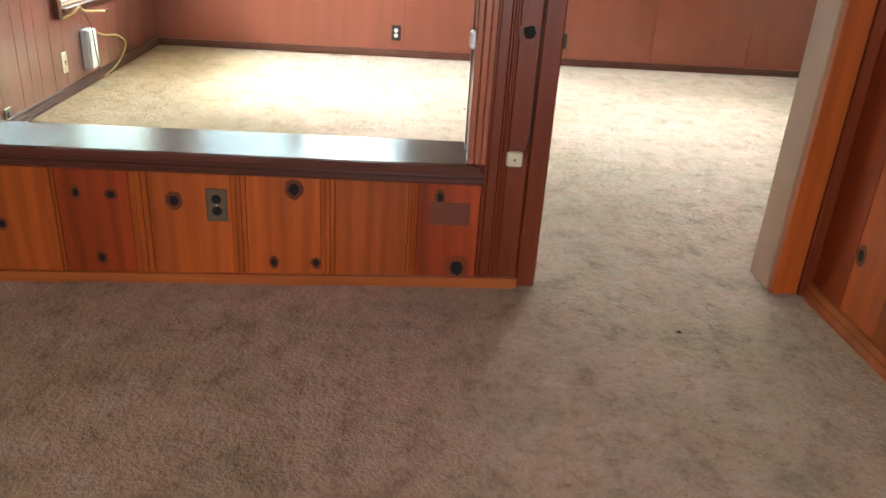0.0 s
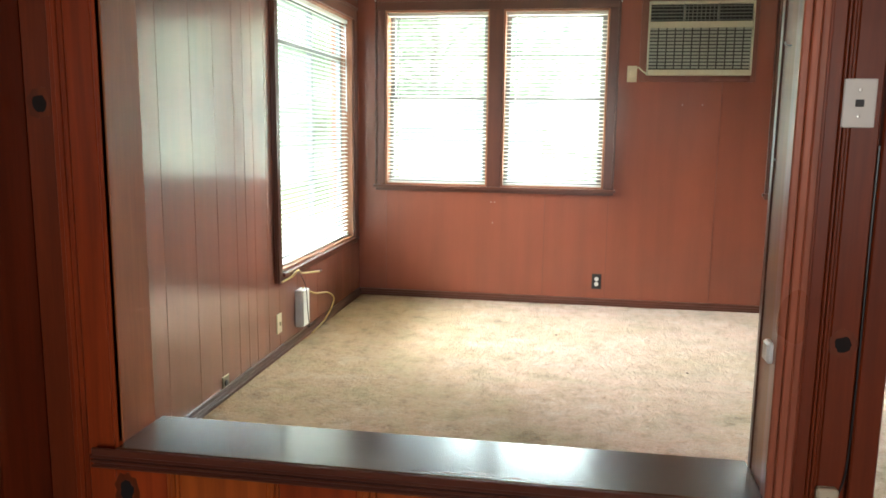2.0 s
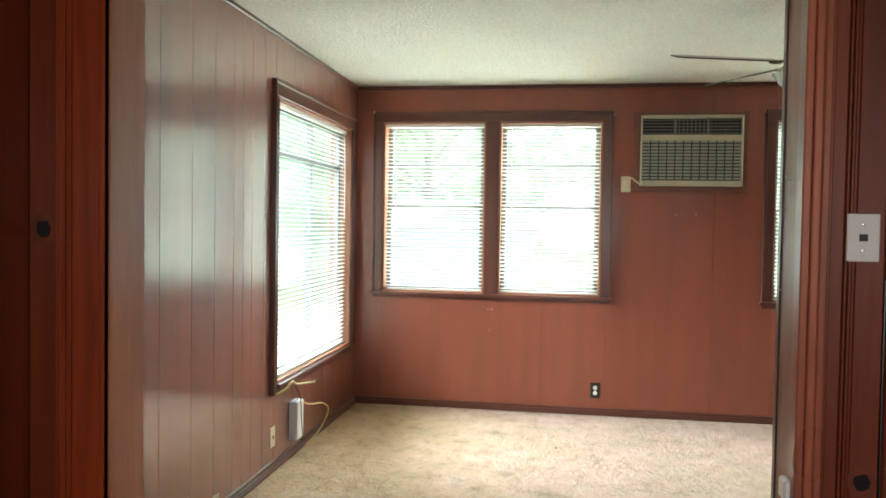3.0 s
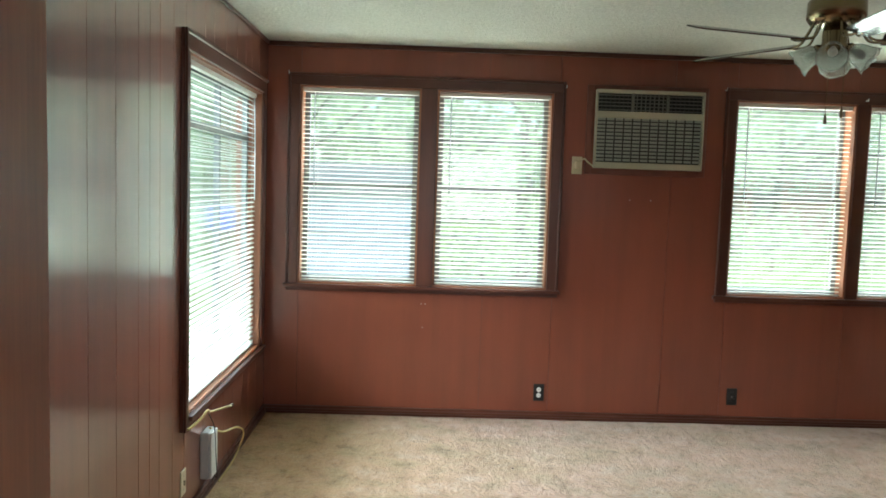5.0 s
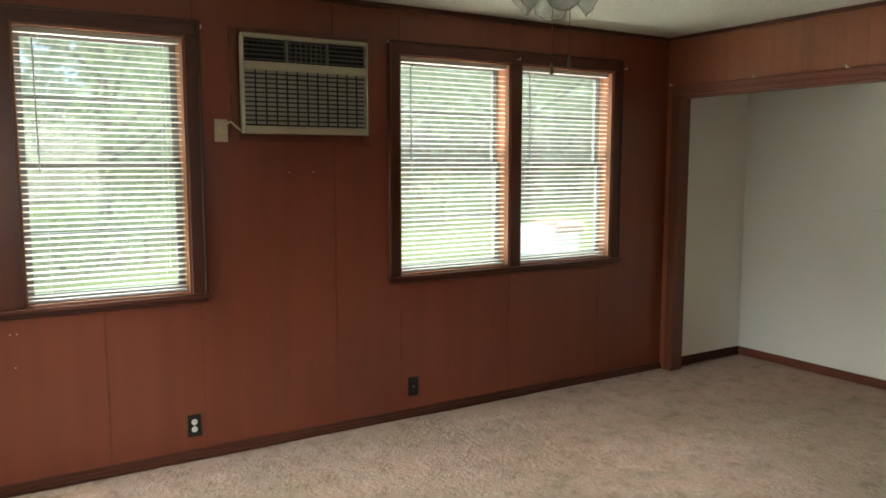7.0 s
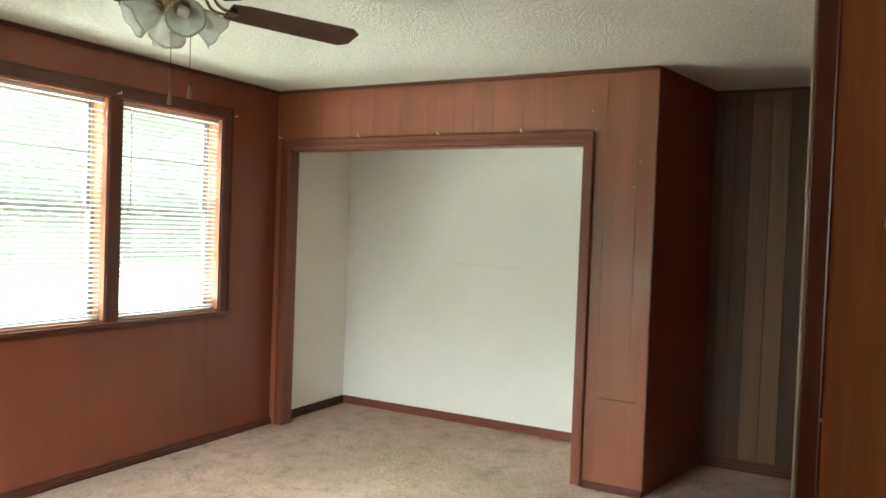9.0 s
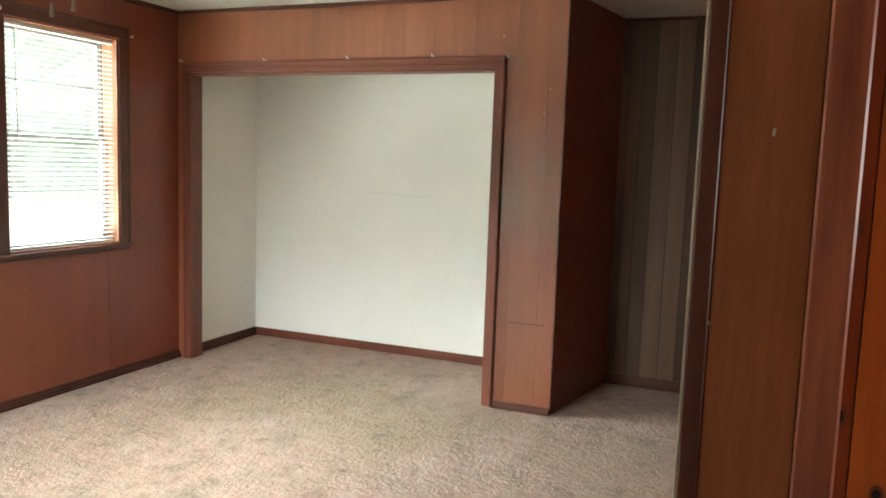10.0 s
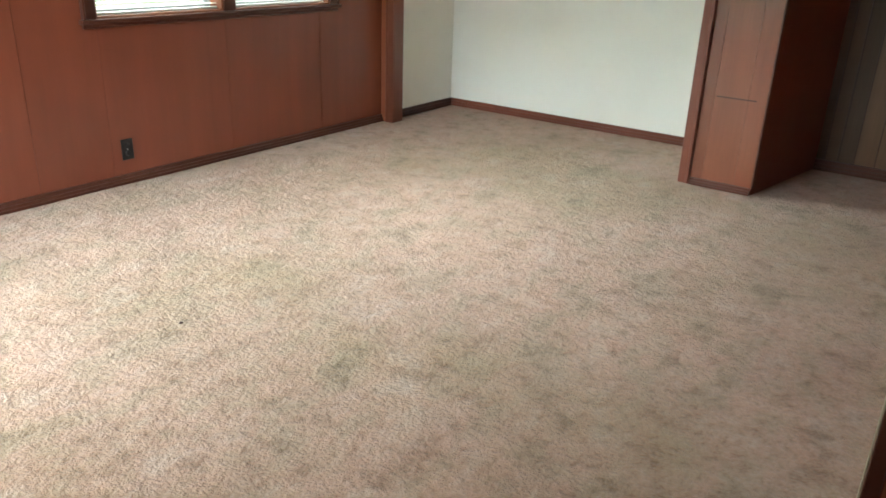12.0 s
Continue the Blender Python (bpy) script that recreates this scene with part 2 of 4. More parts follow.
# ribs and grille backing near black: shade in the gaps is painted
RIB = plain("blackened_grille_rib", (0.015, 0.016, 0.014), 0.5)
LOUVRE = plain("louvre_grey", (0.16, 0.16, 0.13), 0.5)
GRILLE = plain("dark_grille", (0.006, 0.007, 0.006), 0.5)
STEEL = plain("small_steel", (0.6, 0.58, 0.55), 0.35, 0.9)
GREY = plain("grey_plastic", (0.5, 0.5, 0.5), 0.5)


# ---- mesh helpers ----
def box(bm, x0, x1, y0, y1, z0, z1):
    v = [bm.verts.new((x, y, z)) for x in (x0, x1) for y in (y0, y1) for z in (z0, z1)]
    for f in ((0, 1, 3, 2), (4, 6, 7, 5), (0, 4, 5, 1), (2, 3, 7, 6), (0, 2, 6, 4), (1, 5, 7, 3)):
        bm.faces.new([v[i] for i in f])
    return bm


def bevelled(bm, w=0.003, seg=1):
    bmesh.ops.bevel(bm, geom=list(bm.edges), offset=w, segments=seg, affect="EDGES", profile=0.5)
    return bm


def boxed(*c, bevel=0.0):
    bm = box(bmesh.new(), *c)
    return bevelled(bm, bevel) if bevel else bm


def finish(bm, name, mat, smooth=False):
    bmesh.ops.recalc_face_normals(bm, faces=list(bm.faces))
    me = bpy.data.meshes.new(name)
    bm.to_mesh(me)
    bm.free()
    me.materials.append(mat)
    if smooth:
        for p in me.polygons:
            p.use_smooth = True
    return me


def attach(ob, parent):
    ob.parent = parent
    if parent.parent is None:
        ob.matrix_parent_inverse = parent.matrix_basis.inverted()
    return ob


def part(name, bm, mat, parent=None, label="", smooth=False):
    """Links a bmesh as one mesh object under a thing or a part."""
    ob = new(name, finish(bm, name, mat, smooth))
    if parent is not None:
        attach(ob, parent)
    return tagged(ob, label)


def base(name, x, y, z, label, category, group="", kind=""):
    e = new(name)
    e.matrix_basis = pose(x, y, z)
    e.empty_display_size = 0.1
    return tagged(e, label, category, group, kind)


def lathe(bm, profile, centre, seg=24, axis=None):
    """Turns (radius, height) pairs round a vertical axis, or into the frame `axis`."""
    m = axis if axis is not None else Matrix.Translation(centre)
    rings = [[bm.verts.new(m @ Vector((r * math.cos(2 * math.pi * i / seg), r * math.sin(2 * math.pi * i / seg), h))) for i in range(seg)] for r, h in profile]
    for a, b in zip(rings, rings[1:]):
        for i in range(seg):
            bm.faces.new((a[i], a[(i + 1) % seg], b[(i + 1) % seg], b[i]))
    return bm


def tube(bm, pts, r, seg=8):
    """A round cord along a smooth line through pts."""
    line = []
    p = [Vector(q) for q in pts]
    for i in range(len(p) - 1):
        a, b, c, d = p[max(i - 1, 0)], p[i], p[i + 1], p[min(i + 2, len(p) - 1)]
        for s in range(6):
            t = s / 6
            line.append(0.5 * ((2 * b) + (c - a) * t + (2 * a - 5 * b + 4 * c - d) * t * t + (3 * b - a - 3 * c + d) * t ** 3))
    line.append(p[-1])
    rings = []
    for i, q in enumerate(line):
        w = (line[min(i + 1, len(line) - 1)] - line[max(i - 1, 0)]).normalized()
        u = w.orthogonal().normalized()
        v = w.cross(u)
        rings.append([bm.verts.new(q + r * (math.cos(2 * math.pi * k / seg) * u + math.sin(2 * math.pi * k / seg) * v)) for k in range(seg)])
    for a, b in zip(rings, rings[1:]):
        k0 = min(range(seg), key=lambda k: (a[0].co - b[k].co).length)
        for k in range(seg):
            bm.faces.new((a[k], a[(k + 1) % seg], b[(k + 1 + k0) % seg], b[(k + k0) % seg]))
    bm.faces.new(rings[0])
    bm.faces.new(rings[-1])
    return bm


def split(u0, u1, z0, z1, holes):
    """The rectangles that are left of one rectangle when holes are cut out of it."""
    rects = [(u0, u1, z0, z1)]
    for a, b, c, d in holes:
        out = []
        for p, q, r, s in rects:
            if a >= q or b <= p or c >= s or d <= r:
                out.append((p, q, r, s))
                continue
            if p < a:
                out.append((p, a, r, s))
            if b < q:
                out.append((b, q, r, s))
            lo, hi = max(p, a), min(q, b)
            if r < c:
                out.append((lo, hi, r, c))
            if d < s:
                out.append((lo, hi, d, s))
        rects = out
    return rects


def slab_wall(name, axis, face, back, u0, u1, z0, z1, holes, mat, label):
    """A thick wall with openings. axis 'y': its face lies at y = face and it runs along x; axis 'x': the other way."""
    bm = bmesh.new()
    lo, hi = min(face, back), max(face, back)
    for p, q, r, s in split(u0, u1, z0, z1, holes):
        box(bm, *((p, q, lo, hi) if axis == "y" else (lo, hi, p, q)), r, s)
    return tagged(part(name, bm, mat), label, "wall", kind="structure")


def panel_sheet(wall, axis, face, proud, u0, u1, z0, z1, grooves, holes, mat, gap=0.004, name="panel"):
    """Panelling boards on a wall, with open grooves between them."""
    edges = [u0] + sorted(g for g in grooves if u0 < g < u1) + [u1]
    for a, b in zip(edges, edges[1:]):
        bm = bmesh.new()
        for p, q, r, s in split(a + gap / 2, b - gap / 2, z0, z1, holes):
            lo, hi = sorted((face, face + proud))
            box(bm, *((p, q, lo, hi) if axis == "y" else (lo, hi, p, q)), r, s)
        if bm.verts:
            bmesh.ops.remove_doubles(bm, verts=list(bm.verts), dist=0.0001)
            part(name, bm, mat, wall)
        else:
            bm.free()


# ---- plan ----
TOP = 2.44
LEFT, RIGHT, FAR, NEAR = -1.67, 3.63, 6.50, 2.758
FRONT = 2.587
OPEN_L, OPEN_R, SILL_Z = -1.265, 0.455, 0.42
DOOR_L, DOOR_R = 0.70, 1.51
FRONT_L, FRONT_R, FRONT_B = -1.50, 1.64, -2.4
CLOSET_BACK, HALL_Y = 4.52, 3.74
WIN_Z0, WIN_Z1 = 0.873, 2.168
FAR_WINDOWS = [(-1.456, -0.672), (-0.566, 0.192), (1.400, 2.204), (2.285, 3.087)]
AC_HOLE = (0.47, 1.14, 1.71, 2.19)
SIDE_WINDOW = (4.83, 6.34, 0.476, 2.09)

# floor and ceiling
bm = bmesh.new()
nx, ny = 150, 180
X0, X1, Y0, Y1 = -1.9, 4.8, -2.45, 6.7
verts = [[bm.verts.new((X0 + (X1 - X0) * i / nx, Y0 + (Y1 - Y0) * j / ny, 0.0)) for i in range(nx + 1)] for j in range(ny + 1)]
for row in verts:
    for v in row:
        p = v.co
        dip = -0.05 * min(1, max(0, (0.7 - p.x) / 2.2)) * min(1, max(0, (2.78 - p.y) / 0.15))
        v.co.z = dip - 0.004 + 0.005 * noise.noise((p.x * 5, p.y * 5, 0)) + 0.003 * noise.noise((p.x * 14, p.y * 14, 3))
for j in range(ny):
    for i in range(nx):
        bm.faces.new((verts[j][i], verts[j][i + 1], verts[j + 1][i + 1], verts[j + 1][i]))
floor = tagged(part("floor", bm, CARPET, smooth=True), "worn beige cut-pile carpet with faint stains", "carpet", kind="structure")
tagged(part("floor_slab", boxed(X0, X1, Y0, Y1, -0.3, -0.1), DRYWALL), "plain slab under the carpet", "floor", kind="structure")
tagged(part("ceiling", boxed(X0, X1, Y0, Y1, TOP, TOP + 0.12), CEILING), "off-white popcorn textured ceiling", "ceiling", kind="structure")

# far wall
far_holes = [(a, b, WIN_Z0, WIN_Z1) for a, b in FAR_WINDOWS] + [AC_HOLE]
wall_north = slab_wall("wall_north", "y", FAR + 0.006, FAR + 0.16, LEFT - 0.2, CLOSET_BACK + 0.2, -0.3, TOP, far_holes, GROOVE, "red-brown panelled wall with two pairs of windows")
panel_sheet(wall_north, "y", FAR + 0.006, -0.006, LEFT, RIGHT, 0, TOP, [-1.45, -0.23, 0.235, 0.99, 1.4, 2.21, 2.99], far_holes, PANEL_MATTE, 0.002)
# side wall
side_holes = [SIDE_WINDOW]
wall_west = slab_wall("wall_west", "x", LEFT - 0.006, LEFT - 0.16, FRONT_B, FAR + 0.006, -0.3, TOP, side_holes, GROOVE, "glossy red-brown grooved panelled wall beside a large window")
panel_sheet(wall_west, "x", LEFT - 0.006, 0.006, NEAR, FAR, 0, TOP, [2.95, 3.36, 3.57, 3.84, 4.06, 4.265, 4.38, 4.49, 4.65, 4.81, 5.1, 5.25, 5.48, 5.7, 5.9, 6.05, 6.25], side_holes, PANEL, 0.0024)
# closet wall
closet_hole = [(4.15, 6.40, -1, 2.022)]
wall_east = slab_wall("wall_east", "x", RIGHT + 0.006, RIGHT + 0.1, 3.75, FAR, -0.3, TOP, closet_hole, GROOVE, "red-brown panelled wall round a wide open closet")
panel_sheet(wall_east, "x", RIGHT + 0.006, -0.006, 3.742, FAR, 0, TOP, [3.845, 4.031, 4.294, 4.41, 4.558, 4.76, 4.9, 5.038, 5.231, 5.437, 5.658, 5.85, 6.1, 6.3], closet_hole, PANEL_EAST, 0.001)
bm = bmesh.new()
q = [(RIGHT + 0.002, 3.742), (CLOSET_BACK, 3.58), (CLOSET_BACK, 3.62), (RIGHT + 0.02, 3.79)]
lo = [bm.verts.new((x, y, 0)) for x, y in q]
hi = [bm.verts.new((x, y, TOP)) for x, y in q]
bm.faces.new(lo)
bm.faces.new(hi)
for i in range(4):
    bm.faces.new((lo[i], lo[(i + 1) % 4], hi[(i + 1) % 4], hi[i]))
tagged(part("wall_return", bm, PANEL_MATTE), "red-brown panelled return wall at the closet's side", "wall", kind="structure")
# closet inside
tagged(part("closet_wall_back", boxed(CLOSET_BACK, CLOSET_BACK + 0.1, 3.66, FAR, 0, TOP), PLASTER), "cream painted closet back wall with a hairline crack", "wall", kind="structure")
tagged(part("closet_wall_side", boxed(RIGHT + 0.1, CLOSET_BACK, FAR - 0.02, FAR + 0.006, 0, TOP), PLASTER), "cream painted closet side wall", "wall", kind="structure")
tagged(part("closet_wall_inner", boxed(RIGHT + 0.1, CLOSET_BACK, 4.0, 4.05, 0, TOP), PLASTER), "cream painted closet inner side wall", "wall", kind="structure")
# hall recess
wall_hall = slab_wall("wall_hall", "x", CLOSET_BACK + 0.006, CLOSET_BACK + 0.12, 2.5, 3.64, -0.3, TOP, [], GROOVE, "grooved hall recess panelling, coloured grey-brown for the light it reflects")
panel_sheet(wall_hall, "x", CLOSET_BACK + 0.006, -0.006, NEAR, 3.60, 0, TOP, [2.84, 2.93, 3.02, 3.13, 3.242, 3.36, 3.454, 3.53], [], PANEL_HALL, 0.006)
slab_wall("wall_south", "y", NEAR, NEAR - 0.15, FRONT_R, CLOSET_BACK, -0.3, TOP, [], PANEL_MATTE, "plain red-brown wall beside the doorway")

# dividing wall with the pass-through: core, hidden by boards
slab_wall("wall_divider", "y", FRONT + 0.012, NEAR - 0.006, LEFT, FRONT_R, -0.06, TOP,
          [(OPEN_L, OPEN_R, SILL_Z - 0.02, 2.08), (DOOR_L - 0.006, DOOR_R + 0.006, -1, 2.06)], PINE_DARK, "dividing wall with a wide pass-through and a doorway")
# front room
wall_front_left = slab_wall("wall_front_left", "x", FRONT_L - 0.012, FRONT_L - 0.16, FRONT_B, FRONT + 0.012, -0.3, TOP, [], GROOVE, "dark knotty pine wall in the front room")
wall_front_right = slab_wall("wall_front_right", "x", FRONT_R + 0.012, FRONT_R + 0.2, FRONT_B, NEAR - 0.15, -0.3, TOP, [], GROOVE, "knotty pine wall beside the doorway")
slab_wall("wall_front_back", "y", FRONT_B, FRONT_B - 0.15, LEFT - 0.2, X1, -0.3, TOP, [(-0.45, 1.05, 0.95, 2.15)], DRYWALL, "plain unseen wall closing the front room, with an assumed window opening")
for i in range(26):
    y1 = FRONT - i * 0.19
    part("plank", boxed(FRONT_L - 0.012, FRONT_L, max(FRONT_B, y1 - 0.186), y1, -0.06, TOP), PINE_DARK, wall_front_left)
    part("plank", boxed(FRONT_R, FRONT_R + 0.012, max(FRONT_B, y1 - 0.186), y1, -0.06, TOP), PINE if i % 3 else PINE_RED, wall_front_right)


# ---- trim and boards of the setting ----
def strip(parent, name, mat, *c, bevel=0.003, label=""):
    return part(name, boxed(*c, bevel=bevel), mat, parent, label)


def moulding(name, axis, face, out, u0, u1, z0, z1, mat, label):
    """A stepped skirting or cornice: a board with a bead along it."""
    bm = bmesh.new()
    zb = z0 + (z1 - z0) * 0.62
    for d, a, b in ((0.012, z0, z1), (0.018, z0, zb), (0.024, z0, z0 + (z1 - z0) * 0.3)):
        lo, hi = sorted((face, face + out * d))
        box(bm, *((u0, u1, lo, hi) if axis == "y" else (lo, hi, u0, u1)), a, b)
    return tagged(part(name, bm, mat), label, "trim", kind="structure")


moulding("baseboard_north", "y", FAR, -1, LEFT, RIGHT, 0, 0.05, TRIM_X, "dark stained wooden baseboard")
moulding("baseboard_west", "x", LEFT, 1, NEAR, FAR, 0, 0.05, TRIM_Y, "dark stained wooden baseboard")
moulding("baseboard_east", "x", RIGHT, -1, 3.745, 4.097, 0, 0.04, TRIM_Y, "dark stained wooden baseboard")
moulding("baseboard_closet_back", "x", CLOSET_BACK, -1, 4.05, FAR - 0.02, 0, 0.06, CASING_Y, "red-brown baseboard in the closet")
moulding("baseboard_closet_side", "y", FAR - 0.02, -1, RIGHT + 0.1, CLOSET_BACK, 0, 0.06, TRIM_X, "dark baseboard in the closet")
moulding("baseboard_hall", "x", CLOSET_BACK, -1, NEAR, 3.585, 0, 0.07, TRIM_Y, "dark baseboard in the hall recess")


def cornice(name, c, mat):
    return tagged(part(name, boxed(*c, bevel=0.004), mat), "dark strip moulding under the ceiling", "trim", kind="structure")


cornice("trim_cornice_north", (LEFT, RIGHT, FAR - 0.018, FAR, TOP - 0.03, TOP), TRIM_X)
cornice("trim_cornice_west", (LEFT, LEFT + 0.014, NEAR, FAR - 0.018, TOP - 0.024, TOP), TRIM_Y)
cornice("trim_cornice_east", (RIGHT - 0.014, RIGHT, 3.745, FAR - 0.018, TOP - 0.026, TOP), TRIM_Y)
cornice("trim_cornice_hall", (CLOSET_BACK - 0.014, CLOSET_BACK, NEAR, 3.58, TOP - 0.022, TOP), TRIM_Y)
cornice("trim_corner_closet", (RIGHT - 0.006, RIGHT + 0.012, 3.733, 3.745, 0.04, TOP - 0.026), TRIM)

# closet opening
closet = base("closet_frame", RIGHT, 5.2, 0, "red-brown moulded wooden frame of a doorless closet", "door frame", kind="structure")
for y0, y1 in ((4.097, 4.165), (6.375, 6.443)):
    strip(closet, "casing", CASING, RIGHT - 0.016, RIGHT, y0, y1, 0, 2.022)
    strip(closet, "casing_bead", CASING, RIGHT - 0.026, RIGHT - 0.0162, y0 + 0.004 if y0 < 5 else y1 - 0.022, y0 + 0.022 if y0 < 5 else y1 - 0.004, 0, 2.08)
strip(closet, "head_casing", CASING_Y, RIGHT - 0.0158, RIGHT, 4.097, 6.443, 2.022, 2.09)
strip(closet, "casing_bead", CASING_Y, RIGHT - 0.025, RIGHT - 0.016, 4.12, 6.42, 2.066, 2.086)
strip(closet, "casing_bead", CASING_Y, RIGHT - 0.022, RIGHT - 0.016, 4.12, 6.42, 2.035, 2.045)
strip(closet, "jamb", CASING, RIGHT, RIGHT + 0.105, 6.375, 6.40, 0, 2.022)
strip(closet, "jamb", CASING, RIGHT, RIGHT + 0.105, 4.15, 4.165, 0, 2.022)
strip(closet, "head_jamb", CASING_Y, RIGHT, RIGHT + 0.105, 4.165, 6.375, 2.005, 2.022)
tagged(part("trim_crack", tube(bmesh.new(), [(CLOSET_BACK - 0.0005, 5.45, 1.215), (CLOSET_BACK - 0.0005, 5.30, 1.22), (CLOSET_BACK - 0.0005, 5.1, 1.205), (CLOSET_BACK - 0.0005, 4.93, 1.213)], 0.001, 5), GREY), "hairline crack across the cream closet wall", "crack", kind="structure")
tagged(part("trim_scuff", boxed(RIGHT - 0.0012, RIGHT + 0.001, 3.80, 4.02, 0.528, 0.534), GROOVE), "dark horizontal scuff on the panelling", "scuff", kind="structure")

# pass-through: sill, apron, jambs
sill = base("pass_through_sill", -0.4, FRONT, SILL_Z, "glossy dark varnished wooden sill of the pass-through", "sill", kind="structure")
strip(sill, "sill_board", SILL, OPEN_L, OPEN_R, 2.546, NEAR + 0.04, SILL_Z - 0.02, SILL_Z, bevel=0.004)
strip(sill, "apron", TRIM_X, OPEN_L - 0.075, OPEN_R + 0.045, 2.553, FRONT - 0.004, 0.352, SILL_Z - 0.02)
for z0, z1, d in ((0.386, 0.397, 2.546), (0.372, 0.380, 2.548), (0.356, 0.364, 2.55)):
    strip(sill, "apron_bead", TRIM_X, OPEN_L - 0.078, OPEN_R + 0.047, d - 0.004, 2.5535, z0, z1, bevel=0.002)
strip(sill, "sill_nosing", TRIM_X, OPEN_L - 0.07, OPEN_R + 0.035, 2.538, 2.5465, SILL_Z - 0.024, SILL_Z - 0.002)
jamb = base("pass_through_jamb", OPEN_R, 2.7, 0, "red-brown wooden jamb boards lining the pass-through", "jamb", kind="structure")
strip(jamb, "jamb_board", JAMB, OPEN_R - 0.0005, OPEN_R + 0.018, 2.61, 2.734, SILL_Z, 2.08, bevel=0.002)
strip(jamb, "back_stop", TRIM, OPEN_R - 0.004, OPEN_R + 0.016, 2.735, NEAR + 0.004, SILL_Z, 2.08, bevel=0.002)
# pale strip: light on the jamb's rear edge, put in as colour
strip(jamb, "pale_edge", plain("lit_edge_strip", (0.5, 0.42, 0.3), 0.6), OPEN_R + 0.0, OPEN_R + 0.02, NEAR + 0.0045, NEAR + 0.009, SILL_Z, 2.08, bevel=0.001)
# left board takes the lightened jamb wood so that it looks lit
strip(jamb, "left_board", JAMB, OPEN_L - 0.016, OPEN_L + 0.001, FRONT, NEAR, SILL_Z, 2.08, bevel=0.002)
strip(jamb, "head_board", CASING, OPEN_L + 0.001, OPEN_R - 0.0005, FRONT + 0.014, NEAR, 2.065, 2.079, bevel=0.002)
casing = base("pass_through_casing", 0.48, FRONT, 0, "red fluted casing board beside the pass-through", "casing", kind="structure")
for i, (a, b, d) in enumerate(((0.447, 0.466, 0.03), (0.467, 0.486, 0.033), (0.487, 0.505, 0.031))):
    strip(casing, "flute", CARVED, a, b, FRONT - d, FRONT + 0.022, SILL_Z - 0.002, 2.14)
strip(casing, "edge_board", PINE_DARK, 0.5055, 0.515, FRONT - 0.018, FRONT + 0.012, SILL_Z - 0.002, 2.14)


# knotty pine boards of the dividing wall, each its own piece
divider = base("pine_wainscot", -0.4, FRONT, 0, "orange varnished knotty pine boards on the half wall", "panelling", kind="structure")
KNOT_AT = [(-0.082, 0.303, 0.017), (-1.262, 0.273, 0.028), (-0.985, 0.149, 0.012), (-0.748, 0.264, 0.013), (-0.641, 0.262, 0.012), (-0.694, 0.045, 0.012), (-0.452, 0.25, 0.019),
           (-0.151, 0.05, 0.012), (-0.016, 0.053, 0.012), (0.373, 0.297, 0.012), (0.298, 0.062, 0.018), (0.44, 0.052, 0.026), (0.602, 0.815, 0.022), (-1.457, 1.36, 0.022)]


def knot(parent, x, z, r, y, seed):
    rng = random.Random(seed)
    wx, wz = 0.65 + 0.3 * rng.random(), 0.7 + 0.5 * rng.random()
    for name, k, mat, d in (("knot_ring", 1.8, KNOT_RING, 0.0006), ("knot", 1.0, KNOT, 0.0012)):
        bm = bmesh.new()
        f = [bm.verts.new((x + k * r * wx * (0.85 + 0.3 * rng.random()) * math.cos(a), y - d, z + k * r * wz * (0.85 + 0.3 * rng.random()) * math.sin(a))) for a in [i * math.pi / 9 for i in range(18)]]
        c = bm.faces.new(f)
        e = bmesh.ops.extrude_face_region(bm, geom=[c])
        for v in [v for v in e["geom"] if isinstance(v, bmesh.types.BMVert)]:
            v.co.y = y + 0.002
        part(name, bm, mat, parent)


# knots in the planks of the wall beside the doorway
for k, (y, z, r) in enumerate(((2.437, 0.798, 0.02), (2.325, 0.591, 0.014), (2.373, 0.246, 0.018), (2.44, 1.32, 0.016), (2.15, 1.05, 0.017), (1.95, 0.42, 0.015))):
    for name, size, mat, d in (("knot_ring", 1.7, KNOT_RING, 0.0008), ("knot", 1.0, KNOT, 0.0016)):
        ring = [(0.0001, d), (r * size * 0.85, d), (r * size, 0.0)]
        part(name, lathe(bmesh.new(), ring, None, 14, pose(FRONT_R, y, z, 0, -90) @ Matrix.Diagonal((1.2, 0.8, 1, 1))), mat, wall_front_right)


def board(x0, x1, z0, z1, mat, seed):
    p = strip(divider, "board", mat, x0, x1, FRONT, FRONT + 0.012, z0, z1, bevel=0.003)
    for i, (kx, kz, r) in enumerate(KNOT_AT):
        if x0 + 0.002 < kx < x1 and z0 < kz < z1:
            knot(p, kx, kz, r * 1.05, FRONT, seed * 31 + i)
    return p


def bead(x0, x1, z0, z1, mat):
    """The moulded edge between two boards: two rounded ridges."""
    bm = bmesh.new()
    w = (x1 - x0) / 3
    for i, d in enumerate((0.003, 0.006, 0.002)):
        box(bm, x0 + w * i + 0.0004, x0 + w * (i + 1) - 0.0004, FRONT - d, FRONT + 0.011, z0, z1)
    bevelled(bm, 0.002)
    part("bead", bm, mat, divider)


JOINTS = [(-1.137, -1.10), (-0.84, -0.806), (-0.584, -0.53), (-0.275, -0.232), (0.0, 0.044), (0.275, 0.303)]
edges = [OPEN_L - 0.03] + [v for j in JOINTS for v in j] + [0.50]
for k in range(0, len(edges), 2):
    board(edges[k], edges[k + 1], -0.05, 0.355, PINE_RED if k in (0, 4, 12) else PINE, k)
for a, b in JOINTS:
    bead(a, b, -0.05, 0.355, PINE)
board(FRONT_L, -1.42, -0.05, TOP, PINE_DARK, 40)
